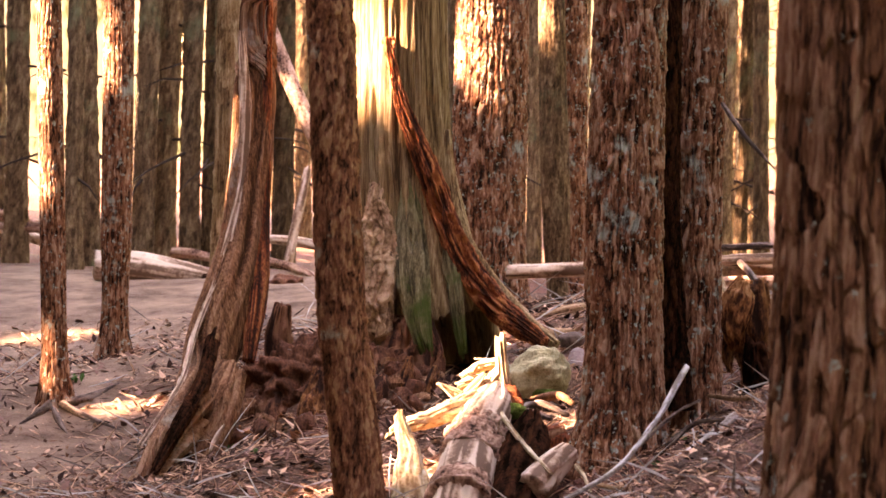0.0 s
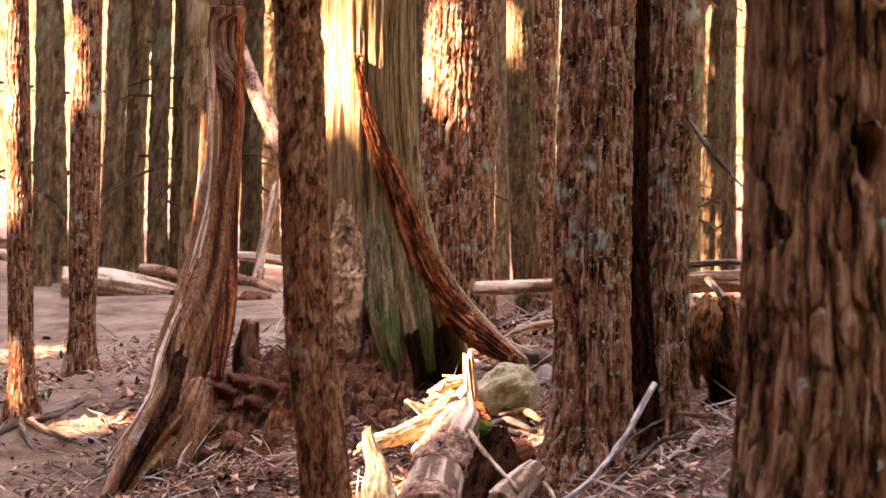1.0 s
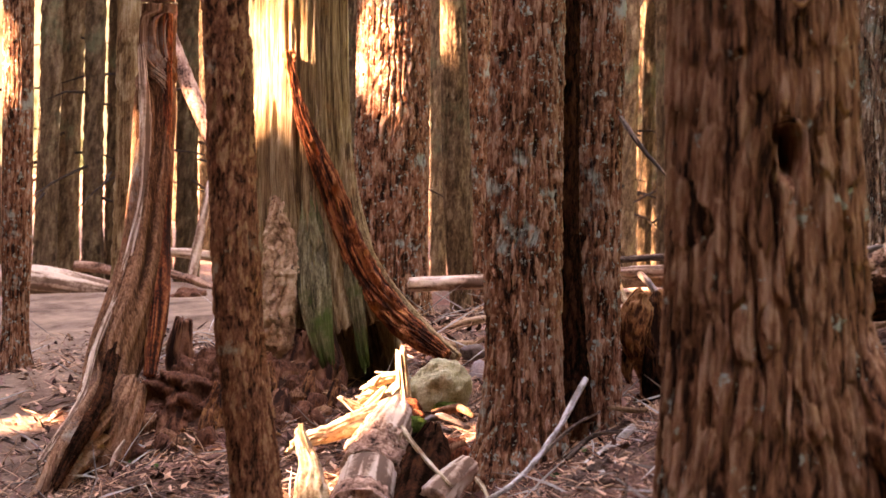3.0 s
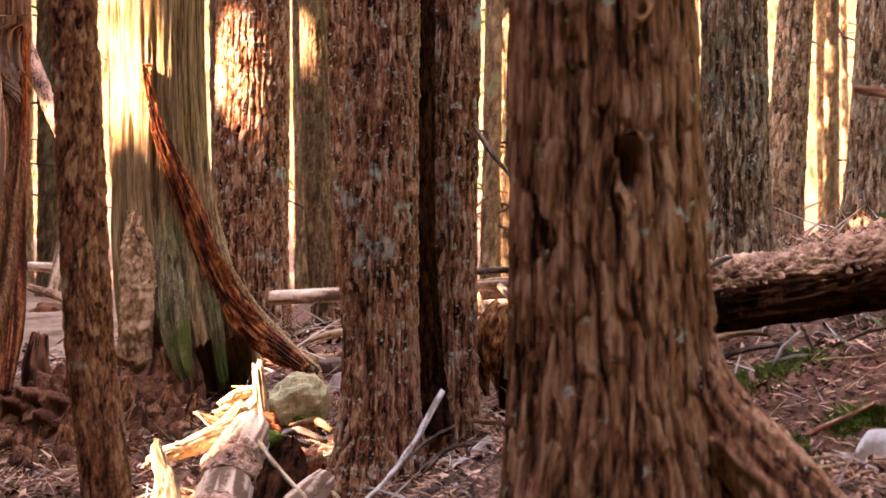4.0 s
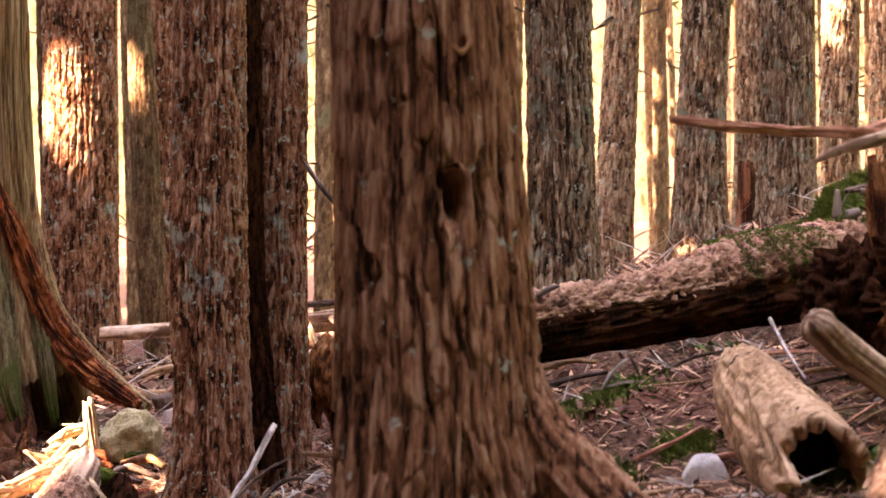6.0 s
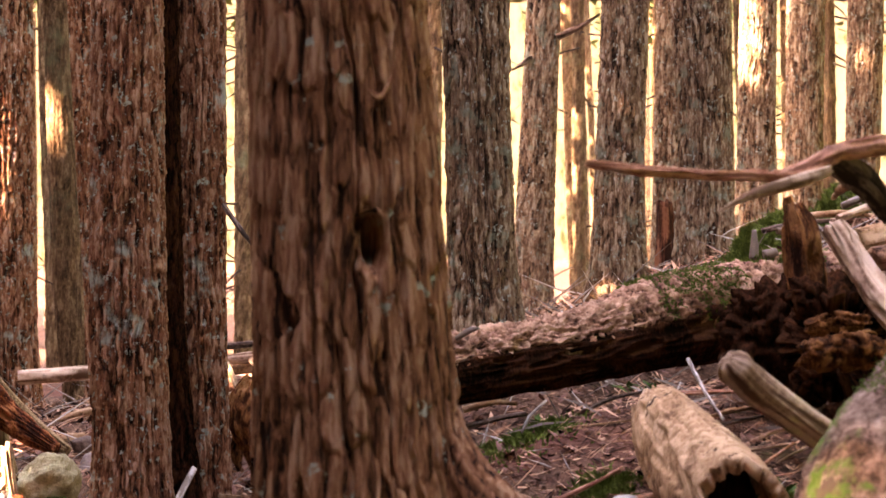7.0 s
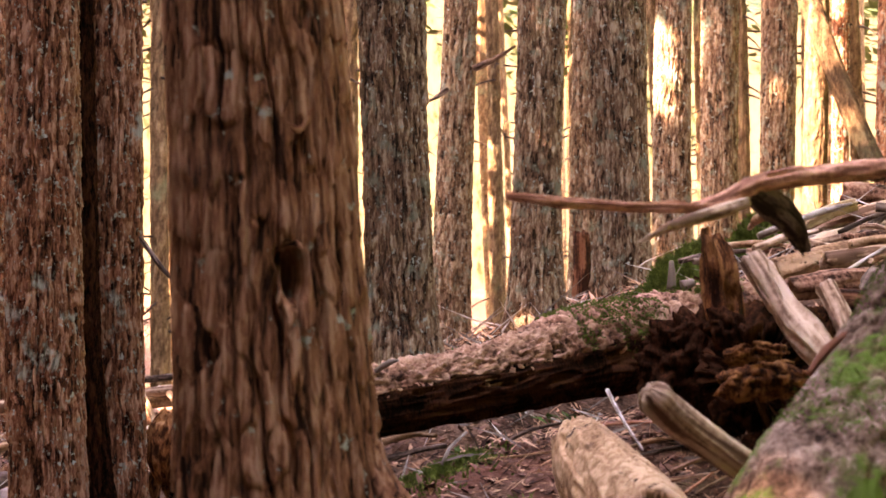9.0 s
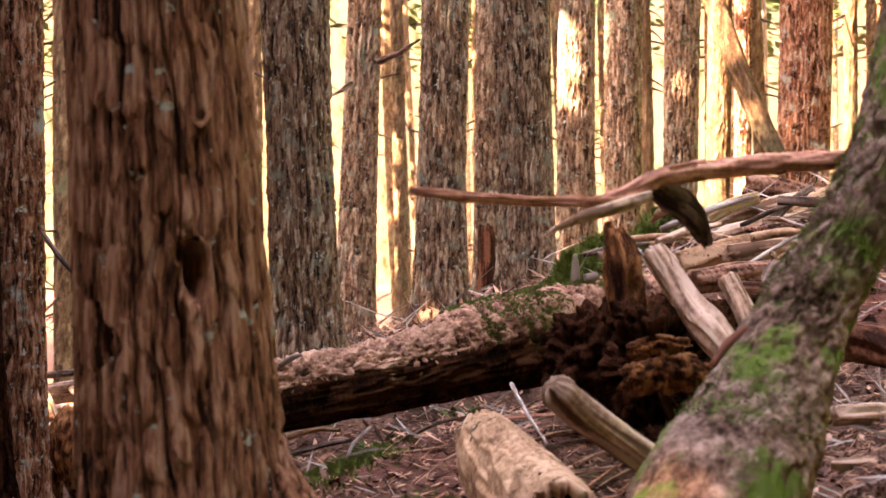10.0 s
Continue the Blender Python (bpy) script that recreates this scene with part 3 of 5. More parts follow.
def crown_geo(x, y, low, top, wide, count, seed, carve=True):
    """Sprays of needles round the upper trunk, drooping, thinning to the top."""
    rng = np.random.default_rng(seed)
    t = rng.random(count) ** 0.8
    r = wide * (1 - 0.8 * t) * np.sqrt(rng.random(count)) * rng.uniform(0.7, 1.15, count)
    a = rng.random(count) * 2 * math.pi
    c = np.stack([x + r * np.cos(a), y + r * np.sin(a), low + (top - low) * t - 0.25 * r], -1)
    # sprays are cut away along lines from the sunlit spots to the sun
    if carve:
        c = c[~beam_gap(c, 0.15)]
        a = a[: len(c)]
    n = len(c)
    size = rng.uniform(0.17, 0.36, n)[:, None]
    d1 = np.stack([np.cos(a), np.sin(a), rng.uniform(-0.5, 0.1, n)], -1) * size
    d2 = np.stack([-np.sin(a), np.cos(a), rng.uniform(-0.3, 0.3, n)], -1) * size * 0.55
    v = np.stack([c - d1, c + d2, c + d1 * 1.2, c - d2], 1).reshape(-1, 3)
    i = np.arange(n)[:, None] * 4
    return v, (i + np.arange(4)[None]).tolist()


def conifer(points, label, material, seed, nu=None, gap=0.0085, relief=ridges, roots=None, dents=(), fine_top=3.2, height=15.0, group="forest trees", crown=110, **kw):
    """A tree whose trunk runs through rows of (x, y, z, radius), and on up to its crown."""
    pts = [tuple(p) for p in points]
    x, y, z, r = pts[0]
    z = min(z, gz(x, y) - 0.06)
    pts[0] = (x, y, z, r)
    tx, ty, tz, tr = pts[-1]
    lx, ly = (tx - x) / (tz - z), (ty - y) / (tz - z)
    pts.append((tx + lx * 2, ty + ly * 2, tz + 2, tr * 0.95))
    pts.append((tx + lx * 4, ty + ly * 4, height, 0.03))
    if nu is None:
        nu = int(np.clip(2 * math.pi * r / max(0.004, 0.00033 * y), 60, 300))
    gap = max(gap, 0.0007 * y)
    tree = thing("conifer_tree", (x, y, z), label, "tree", group)
    f = lambda th, s, rad, sd: relief(th, s, rad, sd, **kw)
    part("trunk", tube(pts, nu, gap, f, seed, roots, dents=dents, fine_to=fine_top - z), material, tree)
    if crown:
        part("crown", crown_geo(tx, ty, max(6.0, tz + 2.0), height + 0.5, 2.3, crown, seed), needles, tree, "dark green needles", smooth=False)
    return tree


def stub(tree, p, q, r, material, seed=0):
    """A dead branch from p to q."""
    p, q = np.array(p), np.array(q)
    m = (p + q) / 2 + np.array((0, 0, -0.03)) * np.linalg.norm(q - p)
    part("dead_branch", tube([(*p, r), (*m, r * 0.75), (*q, r * 0.3)], 8, 0.05, lambda t, s, a, b: fibres(t, s, a, b, r * 0.4, 0.01, 0.1), seed), material, tree)


near_tree = conifer([(0.213, 4.650, 0.383, 0.232), (0.205, 4.650, 0.566, 0.222), (0.189, 4.650, 0.850, 0.203), (0.176, 4.650, 1.190, 0.189), (0.164, 4.650, 1.528, 0.181)],
    "thick reddish-brown conifer with furrowed bark and a dark knot hole", bark_near, 11, 620, 0.0062, ridges, roots=(3, 0.05, 0.14, 1.0),
    dents=[((0.218, 4.470, 1.185), 0.024, 0.055, 0.12), ((0.201, 4.470, 1.223), 0.020, 0.024, 0.09), ((0.185, 4.470, 1.133), 0.010, 0.05, 0.03)], amp=0.0100, wide=0.048, tall=0.15, fine_top=2.0)
part("root", tube([(0.339, 4.620, 0.899, 0.025), (0.371, 4.580, 0.756, 0.055), (0.436, 4.550, 0.648, 0.075), (0.526, 4.500, 0.544, 0.08), (0.652, 4.450, 0.443, 0.06)], 60, 0.01,
     lambda t, s, r, sd: ridges(t, s, r, sd, 0.011, 0.035, 0.16), 12), bark_near, near_tree)
part("bark_scar", tube([(0.204, 4.485, 1.510, 0.004), (0.216, 4.475, 1.480, 0.006), (0.235, 4.472, 1.468, 0.007), (0.249, 4.476, 1.483, 0.005), (0.258, 4.485, 1.508, 0.003)], 12, 0.006, lambda t, s, r, d: fibres(t, s, r, d, 0.003, 0.006, 0.02), 13), bark_flaky, near_tree.children[0], "pale curved scar")
part("knot_lip", tube([(0.187, 4.475, 1.237, 0.004), (0.204, 4.468, 1.251, 0.008), (0.226, 4.470, 1.249, 0.007), (0.239, 4.478, 1.236, 0.003)], 14, 0.006, lambda t, s, r, d: fibres(t, s, r, d, 0.005, 0.006, 0.02), 14), bark_near, near_tree.children[0], "broken lip over the knot hole")


conifer([(-0.524, 8.900, -0.139, 0.199), (-0.515, 8.900, 0.134, 0.158), (-0.519, 8.900, 0.851, 0.143), (-0.510, 8.900, 1.822, 0.132)],
    "red-brown conifer trunk with grey lichen, twin of its neighbour", bark_red, 21, roots=(4, 0.05, 0.10, 0.4), amp=0.013, wide=0.030, tall=0.075)
twin = conifer([(-0.254, 9.300, 0.151, 0.112), (-0.249, 9.300, 0.383, 0.098), (-0.254, 9.300, 0.834, 0.096), (-0.249, 9.300, 1.896, 0.100)],
    "brown conifer trunk pressed close beside its twin", bark_red, 22, roots=(4, 0.04, 0.08, 2.0), amp=0.013, wide=0.030, tall=0.075)
# added near-black strip: its colour stands for the shade between the two trunks
part("bark_seam", tube([(-0.320, 9.120, 0.108, 0.075), (-0.338, 9.150, 0.350, 0.060), (-0.366, 9.150, 0.839, 0.050), (-0.374, 9.150, 1.375, 0.050), (-0.378, 9.150, 1.906, 0.050), (-0.384, 9.150, 2.742, 0.048), (-0.389, 9.150, 3.572, 0.02)], 60, 0.012, lambda t, s, r, d: ridges(t, s, r, d, 0.012, 0.03, 0.1), 222), wood_dark, twin, "dark strip added for the deep shade between the twin trunks")
stub(twin, (-0.185, 9.300, 1.343), (0.047, 8.900, 1.062), 0.013, stick_dark, 3)
conifer([(-1.153, 6.700, -0.022, 0.085), (-1.176, 6.700, 0.144, 0.075), (-1.234, 6.700, 0.642, 0.070), (-1.252, 6.700, 0.940, 0.070), (-1.280, 6.700, 1.565, 0.068)],
    "slender leaning conifer with flaking rust-brown bark", bark_flaky, 23, relief=plates, amp=0.0065, wide=0.022, tall=0.045, gap=0.008, fine_top=2.2)
t_root = conifer([(-3.380, 11.000, -0.169, 0.091), (-3.390, 11.000, 0.011, 0.067), (-3.402, 11.000, 0.564, 0.061), (-3.431, 11.000, 1.800, 0.059)],
    "thin conifer on the trail edge with bared roots", bark_red, 24, roots=(4, 0.05, 0.08, 0.3), amp=0.005, wide=0.02, tall=0.05)
for n, (p, q, r) in enumerate([((-3.323, 10.900, -0.087), (-2.919, 10.600, -0.129), 0.024), ((-3.379, 10.900, -0.089), (-3.453, 10.600, -0.099), 0.022), ((-3.309, 10.900, -0.101), (-3.162, 11.400, -0.180), 0.025), ((-3.335, 10.800, -0.104), (-3.171, 10.500, -0.141), 0.018)]):
    pm = (np.array(p) + np.array(q)) / 2
    part("root", tube([(p[0], p[1], gz(p[0], p[1]) + 0.03, r), (pm[0], pm[1], gz(pm[0], pm[1]) + r * 0.2, r * 0.8), (q[0], q[1], gz(q[0], q[1]) - 0.01, r * 0.4)], 12, 0.03, lambda t, s, a, b: fibres(t, s, a, b, 0.008, 0.02, 0.2), n), stick_dark, t_root)
t_trail = conifer([(-3.744, 13.400, -0.320, 0.143), (-3.746, 13.400, -0.067, 0.091), (-3.740, 13.400, 0.604, 0.088), (-3.732, 13.400, 1.937, 0.088)],
    "straight red-brown conifer with a flared foot beside the trail", bark_red, 25, roots=(5, 0.09, 0.10, 0.8), amp=0.006, wide=0.026, tall=0.06)
conifer([(-1.620, 14.300, -0.029, 0.278), (-1.620, 14.300, 0.390, 0.229), (-1.622, 14.300, 1.155, 0.222), (-1.620, 14.300, 2.003, 0.219)],
    "stout conifer with deeply furrowed bark and sunlit patches", bark_red, 26, roots=(4, 0.05, 0.12, 0.2), amp=0.016, wide=0.045, tall=0.10)
conifer([(-1.244, 15.200, -0.159, 0.052), (-1.272, 15.200, 0.601, 0.089), (-1.312, 15.200, 1.598, 0.089), (-1.332, 15.200, 2.259, 0.081)],
    "thin tan conifer trunk narrowing towards its foot", bark_far, 27, amp=0.005, wide=0.03, tall=0.08)
conifer([(-1.255, 16.200, -0.030, 0.126), (-1.290, 16.200, 2.330, 0.122)], "dark conifer trunk with a round knot", bark_red, 28, dents=[((-1.254, 16.060, 1.854), 0.03, 0.03, 0.03)], amp=0.014, wide=0.04, tall=0.1)
big_right = conifer([(0.849, 8.950, 0.754, 0.178), (0.843, 8.950, 0.962, 0.135), (0.837, 8.950, 1.313, 0.124), (0.825, 8.950, 2.190, 0.126)],
    "brown conifer with plated bark and a flared foot on the slope", bark_grey, 29, roots=(4, 0.05, 0.10, 0.7), dents=[((0.732, 8.830, 1.285), 0.012, 0.012, 0.02)], amp=0.013, wide=0.031, tall=0.075)
t_branch = conifer([(2.040, 17.900, 0.491, 0.165), (2.070, 17.900, 1.061, 0.148), (2.179, 17.900, 3.166, 0.122)], "grey lichened conifer with dead side branches", bark_grey, 30, roots=(4, 0.05, 0.12, 0), amp=0.016, wide=0.04, tall=0.08, fine_top=4)
stub(t_branch, (2.266, 17.800, 2.674), (2.546, 17.500, 2.819), 0.03, stick_dark, 1)
stub(t_branch, (2.044, 17.800, 2.510), (1.876, 17.600, 2.402), 0.025, stick_dark, 2)
conifer([(1.895, 12.400, 0.764, 0.163), (1.901, 12.400, 1.191, 0.136), (1.954, 12.400, 2.564, 0.121)], "conifer with a mossy lower trunk on the slope", bark_grey, 31, roots=(4, 0.03, 0.12, 0), amp=0.015, wide=0.036, tall=0.085, fine_top=3.5)
conifer([(2.436, 12.750, 0.901, 0.174), (2.439, 12.750, 1.341, 0.146), (2.426, 12.750, 2.600, 0.161)], "dark straight conifer on the slope behind the logs", bark_grey, 32, roots=(4, 0.03, 0.12, 1), amp=0.015, wide=0.036, tall=0.085, fine_top=3.5)
conifer([(2.786, 16.000, 0.826, 0.117), (2.849, 16.000, 2.954, 0.101)], "slim grey conifer half hidden by a nearer trunk", bark_grey, 33, amp=0.016, wide=0.04, tall=0.08, fine_top=4)
conifer([(3.837, 18.100, 1.257, 0.150), (3.901, 18.100, 3.180, 0.136)], "conifer sunlit along one side", bark_grey, 34, amp=0.016, wide=0.042, tall=0.10, fine_top=4)
conifer([(4.677, 20.000, 1.256, 0.156), (4.723, 20.000, 3.385, 0.156)], "grey-green lichened conifer on the slope", bark_grey, 35, amp=0.016, wide=0.042, tall=0.10, fine_top=4)
conifer([(4.988, 19.200, 1.248, 0.135), (5.052, 19.200, 3.295, 0.145)], "conifer with a warm sunlit patch on its bark", bark_grey, 36, amp=0.016, wide=0.042, tall=0.10, fine_top=4)
conifer([(5.372, 17.000, 1.515, 0.190), (5.446, 17.000, 3.058, 0.190)], "dark conifer with knotted bark", bark_red, 37, dents=[((5.320, 16.830, 2.255), 0.03, 0.03, 0.03)], amp=0.016, wide=0.042, tall=0.10, fine_top=4)
conifer([(6.059, 22.000, 1.781, 0.118), (6.167, 22.000, 3.600, 0.112)], "slim conifer in the middle distance", bark_far, 38, amp=0.008, wide=0.05, tall=0.1, fine_top=4)
conifer([(6.045, 21.000, 1.752, 0.077), (6.105, 21.000, 3.492, 0.077)], "slim dark conifer in the middle distance", bark_red, 39, amp=0.008, wide=0.05, tall=0.1, fine_top=4)

# A fallen trunk leaning among the trees, lit at its upper end.
solo("leaning_log", tube([(4.740, 15.400, 1.722, 0.070), (4.617, 15.700, 2.208, 0.072), (4.465, 16.100, 2.963, 0.078), (4.270, 16.600, 3.972, 0.08)], 40, 0.03, lambda t, s, r, d: plates(t, s, r, d, 0.006, 0.04, 0.1), 41), bark_far,
     "broken trunk leaning between standing conifers, pale in the sun", "log")
solo("leaning_log", tube([(-2.891, 16.200, 0.793, 0.055), (-3.197, 16.500, 1.290, 0.058), (-3.447, 16.800, 1.724, 0.06), (-3.860, 17.200, 2.579, 0.06)], 30, 0.04, lambda t, s, r, d: plates(t, s, r, d, 0.006, 0.04, 0.1), 42), bark_log,
     "barkless fallen trunk leaning across a standing tree", "log")

# Trees of the middle distance and far off, in columns of trunks.
MIDDLE = [(-7.412, 23.000, -0.004, 0.117), (-6.220, 21.000, -0.074, 0.082), (-6.343, 22.000, -0.103, 0.096), (-5.824, 22.000, -0.037, 0.102), (-5.747, 22.500, -0.089, 0.109), (-5.358, 22.000, -0.001, 0.096), (-5.637, 24.000, -0.074, 0.076), (-5.006, 22.000, -0.021, 0.118), (-4.838, 24.000, 0.090, 0.117),
          (-8.523, 26.000, 0.034, 0.070), (-0.267, 25.000, -0.014, 0.091), (-0.061, 28.000, -0.154, 0.075), (0.174, 26.000, -0.053, 0.082), (-0.253, 27.000, -0.312, 0.085), (4.033, 30.000, 0.364, 0.088), (5.091, 30.000, 0.494, 0.073), (6.889, 28.000, 1.478, 0.082), (7.269, 32.000, 1.525, 0.078), (7.429, 27.000, 1.593, 0.118), (8.385, 28.000, 2.206, 0.088), (8.098, 24.000, 1.993, 0.070), (6.645, 27.000, 1.448, 0.059), (-2.185, 24.000, -0.005, 0.076), (-2.795, 22.000, 0.132, 0.080)]



def far_tree(seed, r, tall, low):
    """A plain forest tree at the origin, with dead twigs on its bare trunk."""
    rng = np.random.default_rng(seed)
    tree = thing("conifer_tree", (0, 0, 0), "tall bare-trunked conifer standing in the forest", "tree", "forest trees")
    bend = rng.uniform(-0.12, 0.12, 2)
    part("trunk", tube([(0, 0, -0.4, r * 1.35), (0, 0, 0.25, r * 1.1), (bend[0] * 0.3, bend[1] * 0.3, 3, r), (bend[0], bend[1], 7, r * 0.8), (bend[0], bend[1], tall, 0.03)], 44, 0.04,
         lambda t, s, a, b: plates(t, s, a, b, 0.016, 0.05, 0.10), seed, (4, 0.04, 0.2, rng.random() * 6), fine_to=6.0), bark_far, tree)
    part("crown", crown_geo(0, 0, low, tall + 0.6, 1.8, 260, seed, False), needles, tree, "dark green needles", smooth=False)
    for k in range(9):
        a, z = rng.random() * 6.28, rng.uniform(0.8, 6)
        ln = rng.uniform(0.3, 1.1)
        c = np.array((math.cos(a), math.sin(a), rng.uniform(-0.35, 0.2)))
        p = np.array((0, 0, z)) + c * r * 0.9
        part("dead_branch", tube([(*p, 0.016), (*(p + c * ln * 0.5), 0.011), (*(p + c * ln + np.array((0, 0, -0.08))), 0.004)], 5, 0.25), stick_dark, tree)
    return tree


PATTERNS = [(far_tree(900 + k, r, 13 + k, 7.0 + 0.4 * k), r) for k, r in enumerate((0.09, 0.12, 0.15, 0.19))]
rng = np.random.default_rng(5)
standing = []


def plant(x, y, r, bare=False):
    """A copy of the pattern tree that is nearest in girth; bare leaves the place as a gap in the woods."""
    ob, base = min(PATTERNS, key=lambda p: abs(p[1] - r))
    k = r / base
    m = pose(x, y, gz(x, y), rng.normal() * 0.7, rng.normal() * 0.7, rng.random() * 360)
    standing.append((x, y))
    if not bare:
        copy_thing(ob, m).scale = (k, k, 1.0)


for x, y, z, r in MIDDLE:
    plant(x, y, r)
# the far woods, thicker beyond the trail
for n in range(150):
    y = rng.uniform(24, 75)
    a = rng.uniform(-23, 23)
    x = y * math.tan(radians(a))
    if a > -4 and rng.random() < 0.45:
        continue
    if min([math.hypot(x - p, y - q) for p, q in standing]) > 0.9:
        plant(x, y, rng.uniform(0.08, 0.17), a < -4 and n % 3 == 0)
# thin trunks far beyond the slope
thin = np.random.default_rng(61)
for n in range(46):
    y = thin.uniform(34, 78)
    x = y * math.tan(radians(thin.uniform(-4, 17)))
    if min([math.hypot(x - p, y - q) for p, q in standing]) > 0.8:
        tree = copy_thing(PATTERNS[0][0], pose(x, y, gz(x, y), thin.normal() * 0.8, thin.normal() * 0.8, thin.random() * 360))
        k = thin.uniform(0.5, 1.0)
        tree.scale = (k, k, 1.0)
        standing.append((x, y))
# added unseen trees beside and behind the camera cast shade; two masses: trunks, crowns
masses = {"trunks": ([], [], 0), "crowns": ([], [], 0)}


def add_to(key, geo):
    vs, fs, n = masses[key]
    vs.append(np.asarray(geo[0]))
    fs.extend([[a + n for a in f] for f in geo[1]])
    masses[key] = (vs, fs, n + len(geo[0]))


for gx in np.arange(-27, 14, 2.5):
    for gy in np.arange(-19, 26, 2.5):
        x, y = gx + rng.uniform(-0.9, 0.9), gy + rng.uniform(-0.9, 0.9)
        if math.hypot(x, y) < 2.2 or (y > 0 and abs(x) < 0.8 + y * 0.40):
            continue
        r = rng.uniform(0.1, 0.19)
        col = np.stack([np.full(30, x), np.full(30, y), np.linspace(0, 9, 30)], -1)
        if beam_gap(col, r + 0.1).any():
            continue
        z, lean = gz(x, y), rng.random() * 0.2 - 0.1
        add_to("trunks", tube([(x, y, z - 0.4, r * 1.35), (x, y, z + 0.3, r * 1.1), (x + lean, y, z + 7, r * 0.8), (x + lean, y, z + 14, 0.03)], 18, 0.25, lambda t, s, a, b: plates(t, s, a, b, 0.014, 0.06, 0.3), int(x * 10) + 300)[:2])
        # crown density differs by side to steer where sun and skylight enter
        dense = 1250 if x < -4.0 and y < 19 else 900 if x > 2.5 else 420 if x > -3 else 95 if math.hypot(x, y) < 11 else 130
        add_to("crowns", crown_geo(x, y, 6.5, 14.5, 2.4, dense, int(x * 100) + int(y * 7) + 5000))
for key, material, label in (("trunks", bark_far, "unseen bare trunks added under the shading crowns"), ("crowns", needles, "unseen dark green crowns added to shade the view")):
    vs, fs, n = masses[key]
    tagged(new("woods_" + key, mesh_of("woods_" + key, (np.concatenate(vs), fs, np.full(n, 0.5)), material, smooth=key == "trunks")), label, "woods", kind="stuff")
for ob, r in PATTERNS:
    x, y = (-9.0 + 40 * r, 31.0 + 60 * r)
    ob.location = (x, y, gz(x, y))


# ---- wood, stones and litter ----
def grain(amp, wide=0.02, long=0.3):
    return lambda t, s, r, d: fibres(t, s, r, d, amp, wide, long)


def flakes(amp, wide, tall):
    return lambda t, s, r, d: plates(t, s, r, d, amp, wide, tall)


def limb(name, pts, material, label, category, seed=0, nu=16, gap=0.03, relief=None, jag=(0, 0), group="", **kw):
    """A log, a branch or a stick lying or standing on its own."""
    return solo(name, tube(pts, nu, gap, relief or grain(0.15 * pts[0][3], 0.02, 0.2), seed, jag=jag, **kw), material, label, category, group)


def moss_on(owner, body, count, least, up, seed, span, size=0.012):
    """Moss on a log: short soft blades in drifts on its upper side."""
    g = np.random.default_rng(seed)
    o = np.array(origin_of(owner))
    co = np.empty(len(body.data.vertices) * 3)
    no = np.empty(len(body.data.vertices) * 3)
    body.data.vertices.foreach_get("co", co)
    body.data.vertices.foreach_get("normal", no)
    co, no = co.reshape(-1, 3) + o, no.reshape(-1, 3)
    w = fbm(co[:, 0] * 5, co[:, 1] * 5, co[:, 2] * 5, seed) + 0.10 * no[:, 2]
    pick = np.flatnonzero((w > least) & (no[:, 2] > -0.2 - up) & (co[:, 0] > span[0]) & (co[:, 0] < span[1]))
    pick = g.choice(pick, min(count, len(pick) * 2))
    p = co[pick] + g.normal(size=(len(pick), 3)) * 0.004
    d = no[pick] + g.normal(size=p.shape) * 0.7
    d = d / np.linalg.norm(d, axis=1)[:, None] * (size * g.uniform(0.5, 1.5, len(p)))[:, None]
    s = np.cross(d, g.normal(size=p.shape))
    s = s / np.linalg.norm(s, axis=1)[:, None] * size * 0.28
    v = np.stack([p - s, p + s, p + d], 1).reshape(-1, 3)
    f = (np.arange(len(p))[:, None] * 3 + np.arange(3)[None]).tolist()
    ob = part("moss", (v, f, np.repeat(g.random(len(p)), 3)), moss_green, body, "short green moss", smooth=False)
    tagged(ob, kind="stuff")


def moss_bed(place, spread_by, count, seed, label, size, rise):
    """Moss growing on the ground: a drift of short blades on a low rise, thin at its edge."""
    g = np.random.default_rng(seed)
    q = g.normal(size=(count, 2)) * 0.5
    q = q[fbm(q[:, 0] * 3 + seed, q[:, 1] * 3, q[:, 0] * 0, seed) > 0.38]
    x, y = place[0] + q[:, 0] * spread_by[0], place[1] + q[:, 1] * spread_by[1]
    z = ground_at(x, y) + rise * np.exp(-(q ** 2).sum(axis=1) * 2) * g.random(len(q)) ** 0.5
    p = np.stack([x, y, z], -1)
    d = np.array((0, 0, 0.8)) + g.normal(size=p.shape) * 0.6
    d = d / np.linalg.norm(d, axis=1)[:, None] * (size * g.uniform(0.5, 1.4, len(p)))[:, None]
    s = np.cross(d, g.normal(size=p.shape))
    s = s / np.linalg.norm(s, axis=1)[:, None] * size * 0.22
    v = np.stack([p - s, p + s, p + d], 1).reshape(-1, 3)
    f = (np.arange(len(p))[:, None] * 3 + np.arange(3)[None]).tolist()
    solo("moss", (v, f, np.repeat(g.random(len(p)), 3)), moss_green, label, "moss", kind="stuff", smooth=False)


# The old hollow stump with its split side.
stump = thing("hollow_stump", (-1.637, 11.400, 0.004), "tall rotten hollow stump with a split rust-red edge and moss", "stump")
part("outer_wood", tube([(-1.621, 11.400, 0.314, 0.327, 0.27), (-1.676, 11.400, 0.579, 0.299, 0.25), (-1.738, 11.400, 0.998, 0.252, 0.23), (-1.762, 11.400, 1.556, 0.233, 0.22), (-1.774, 11.400, 2.250, 0.227, 0.21), (-1.783, 11.400, 2.747, 0.194, 0.20)],
     220, 0.011, grain(0.034, 0.030, 0.7), 51, jag=(0.10, 0.25), hollow=0.05), wood_old, stump, "bleached grey-gold wood streaked with moss")
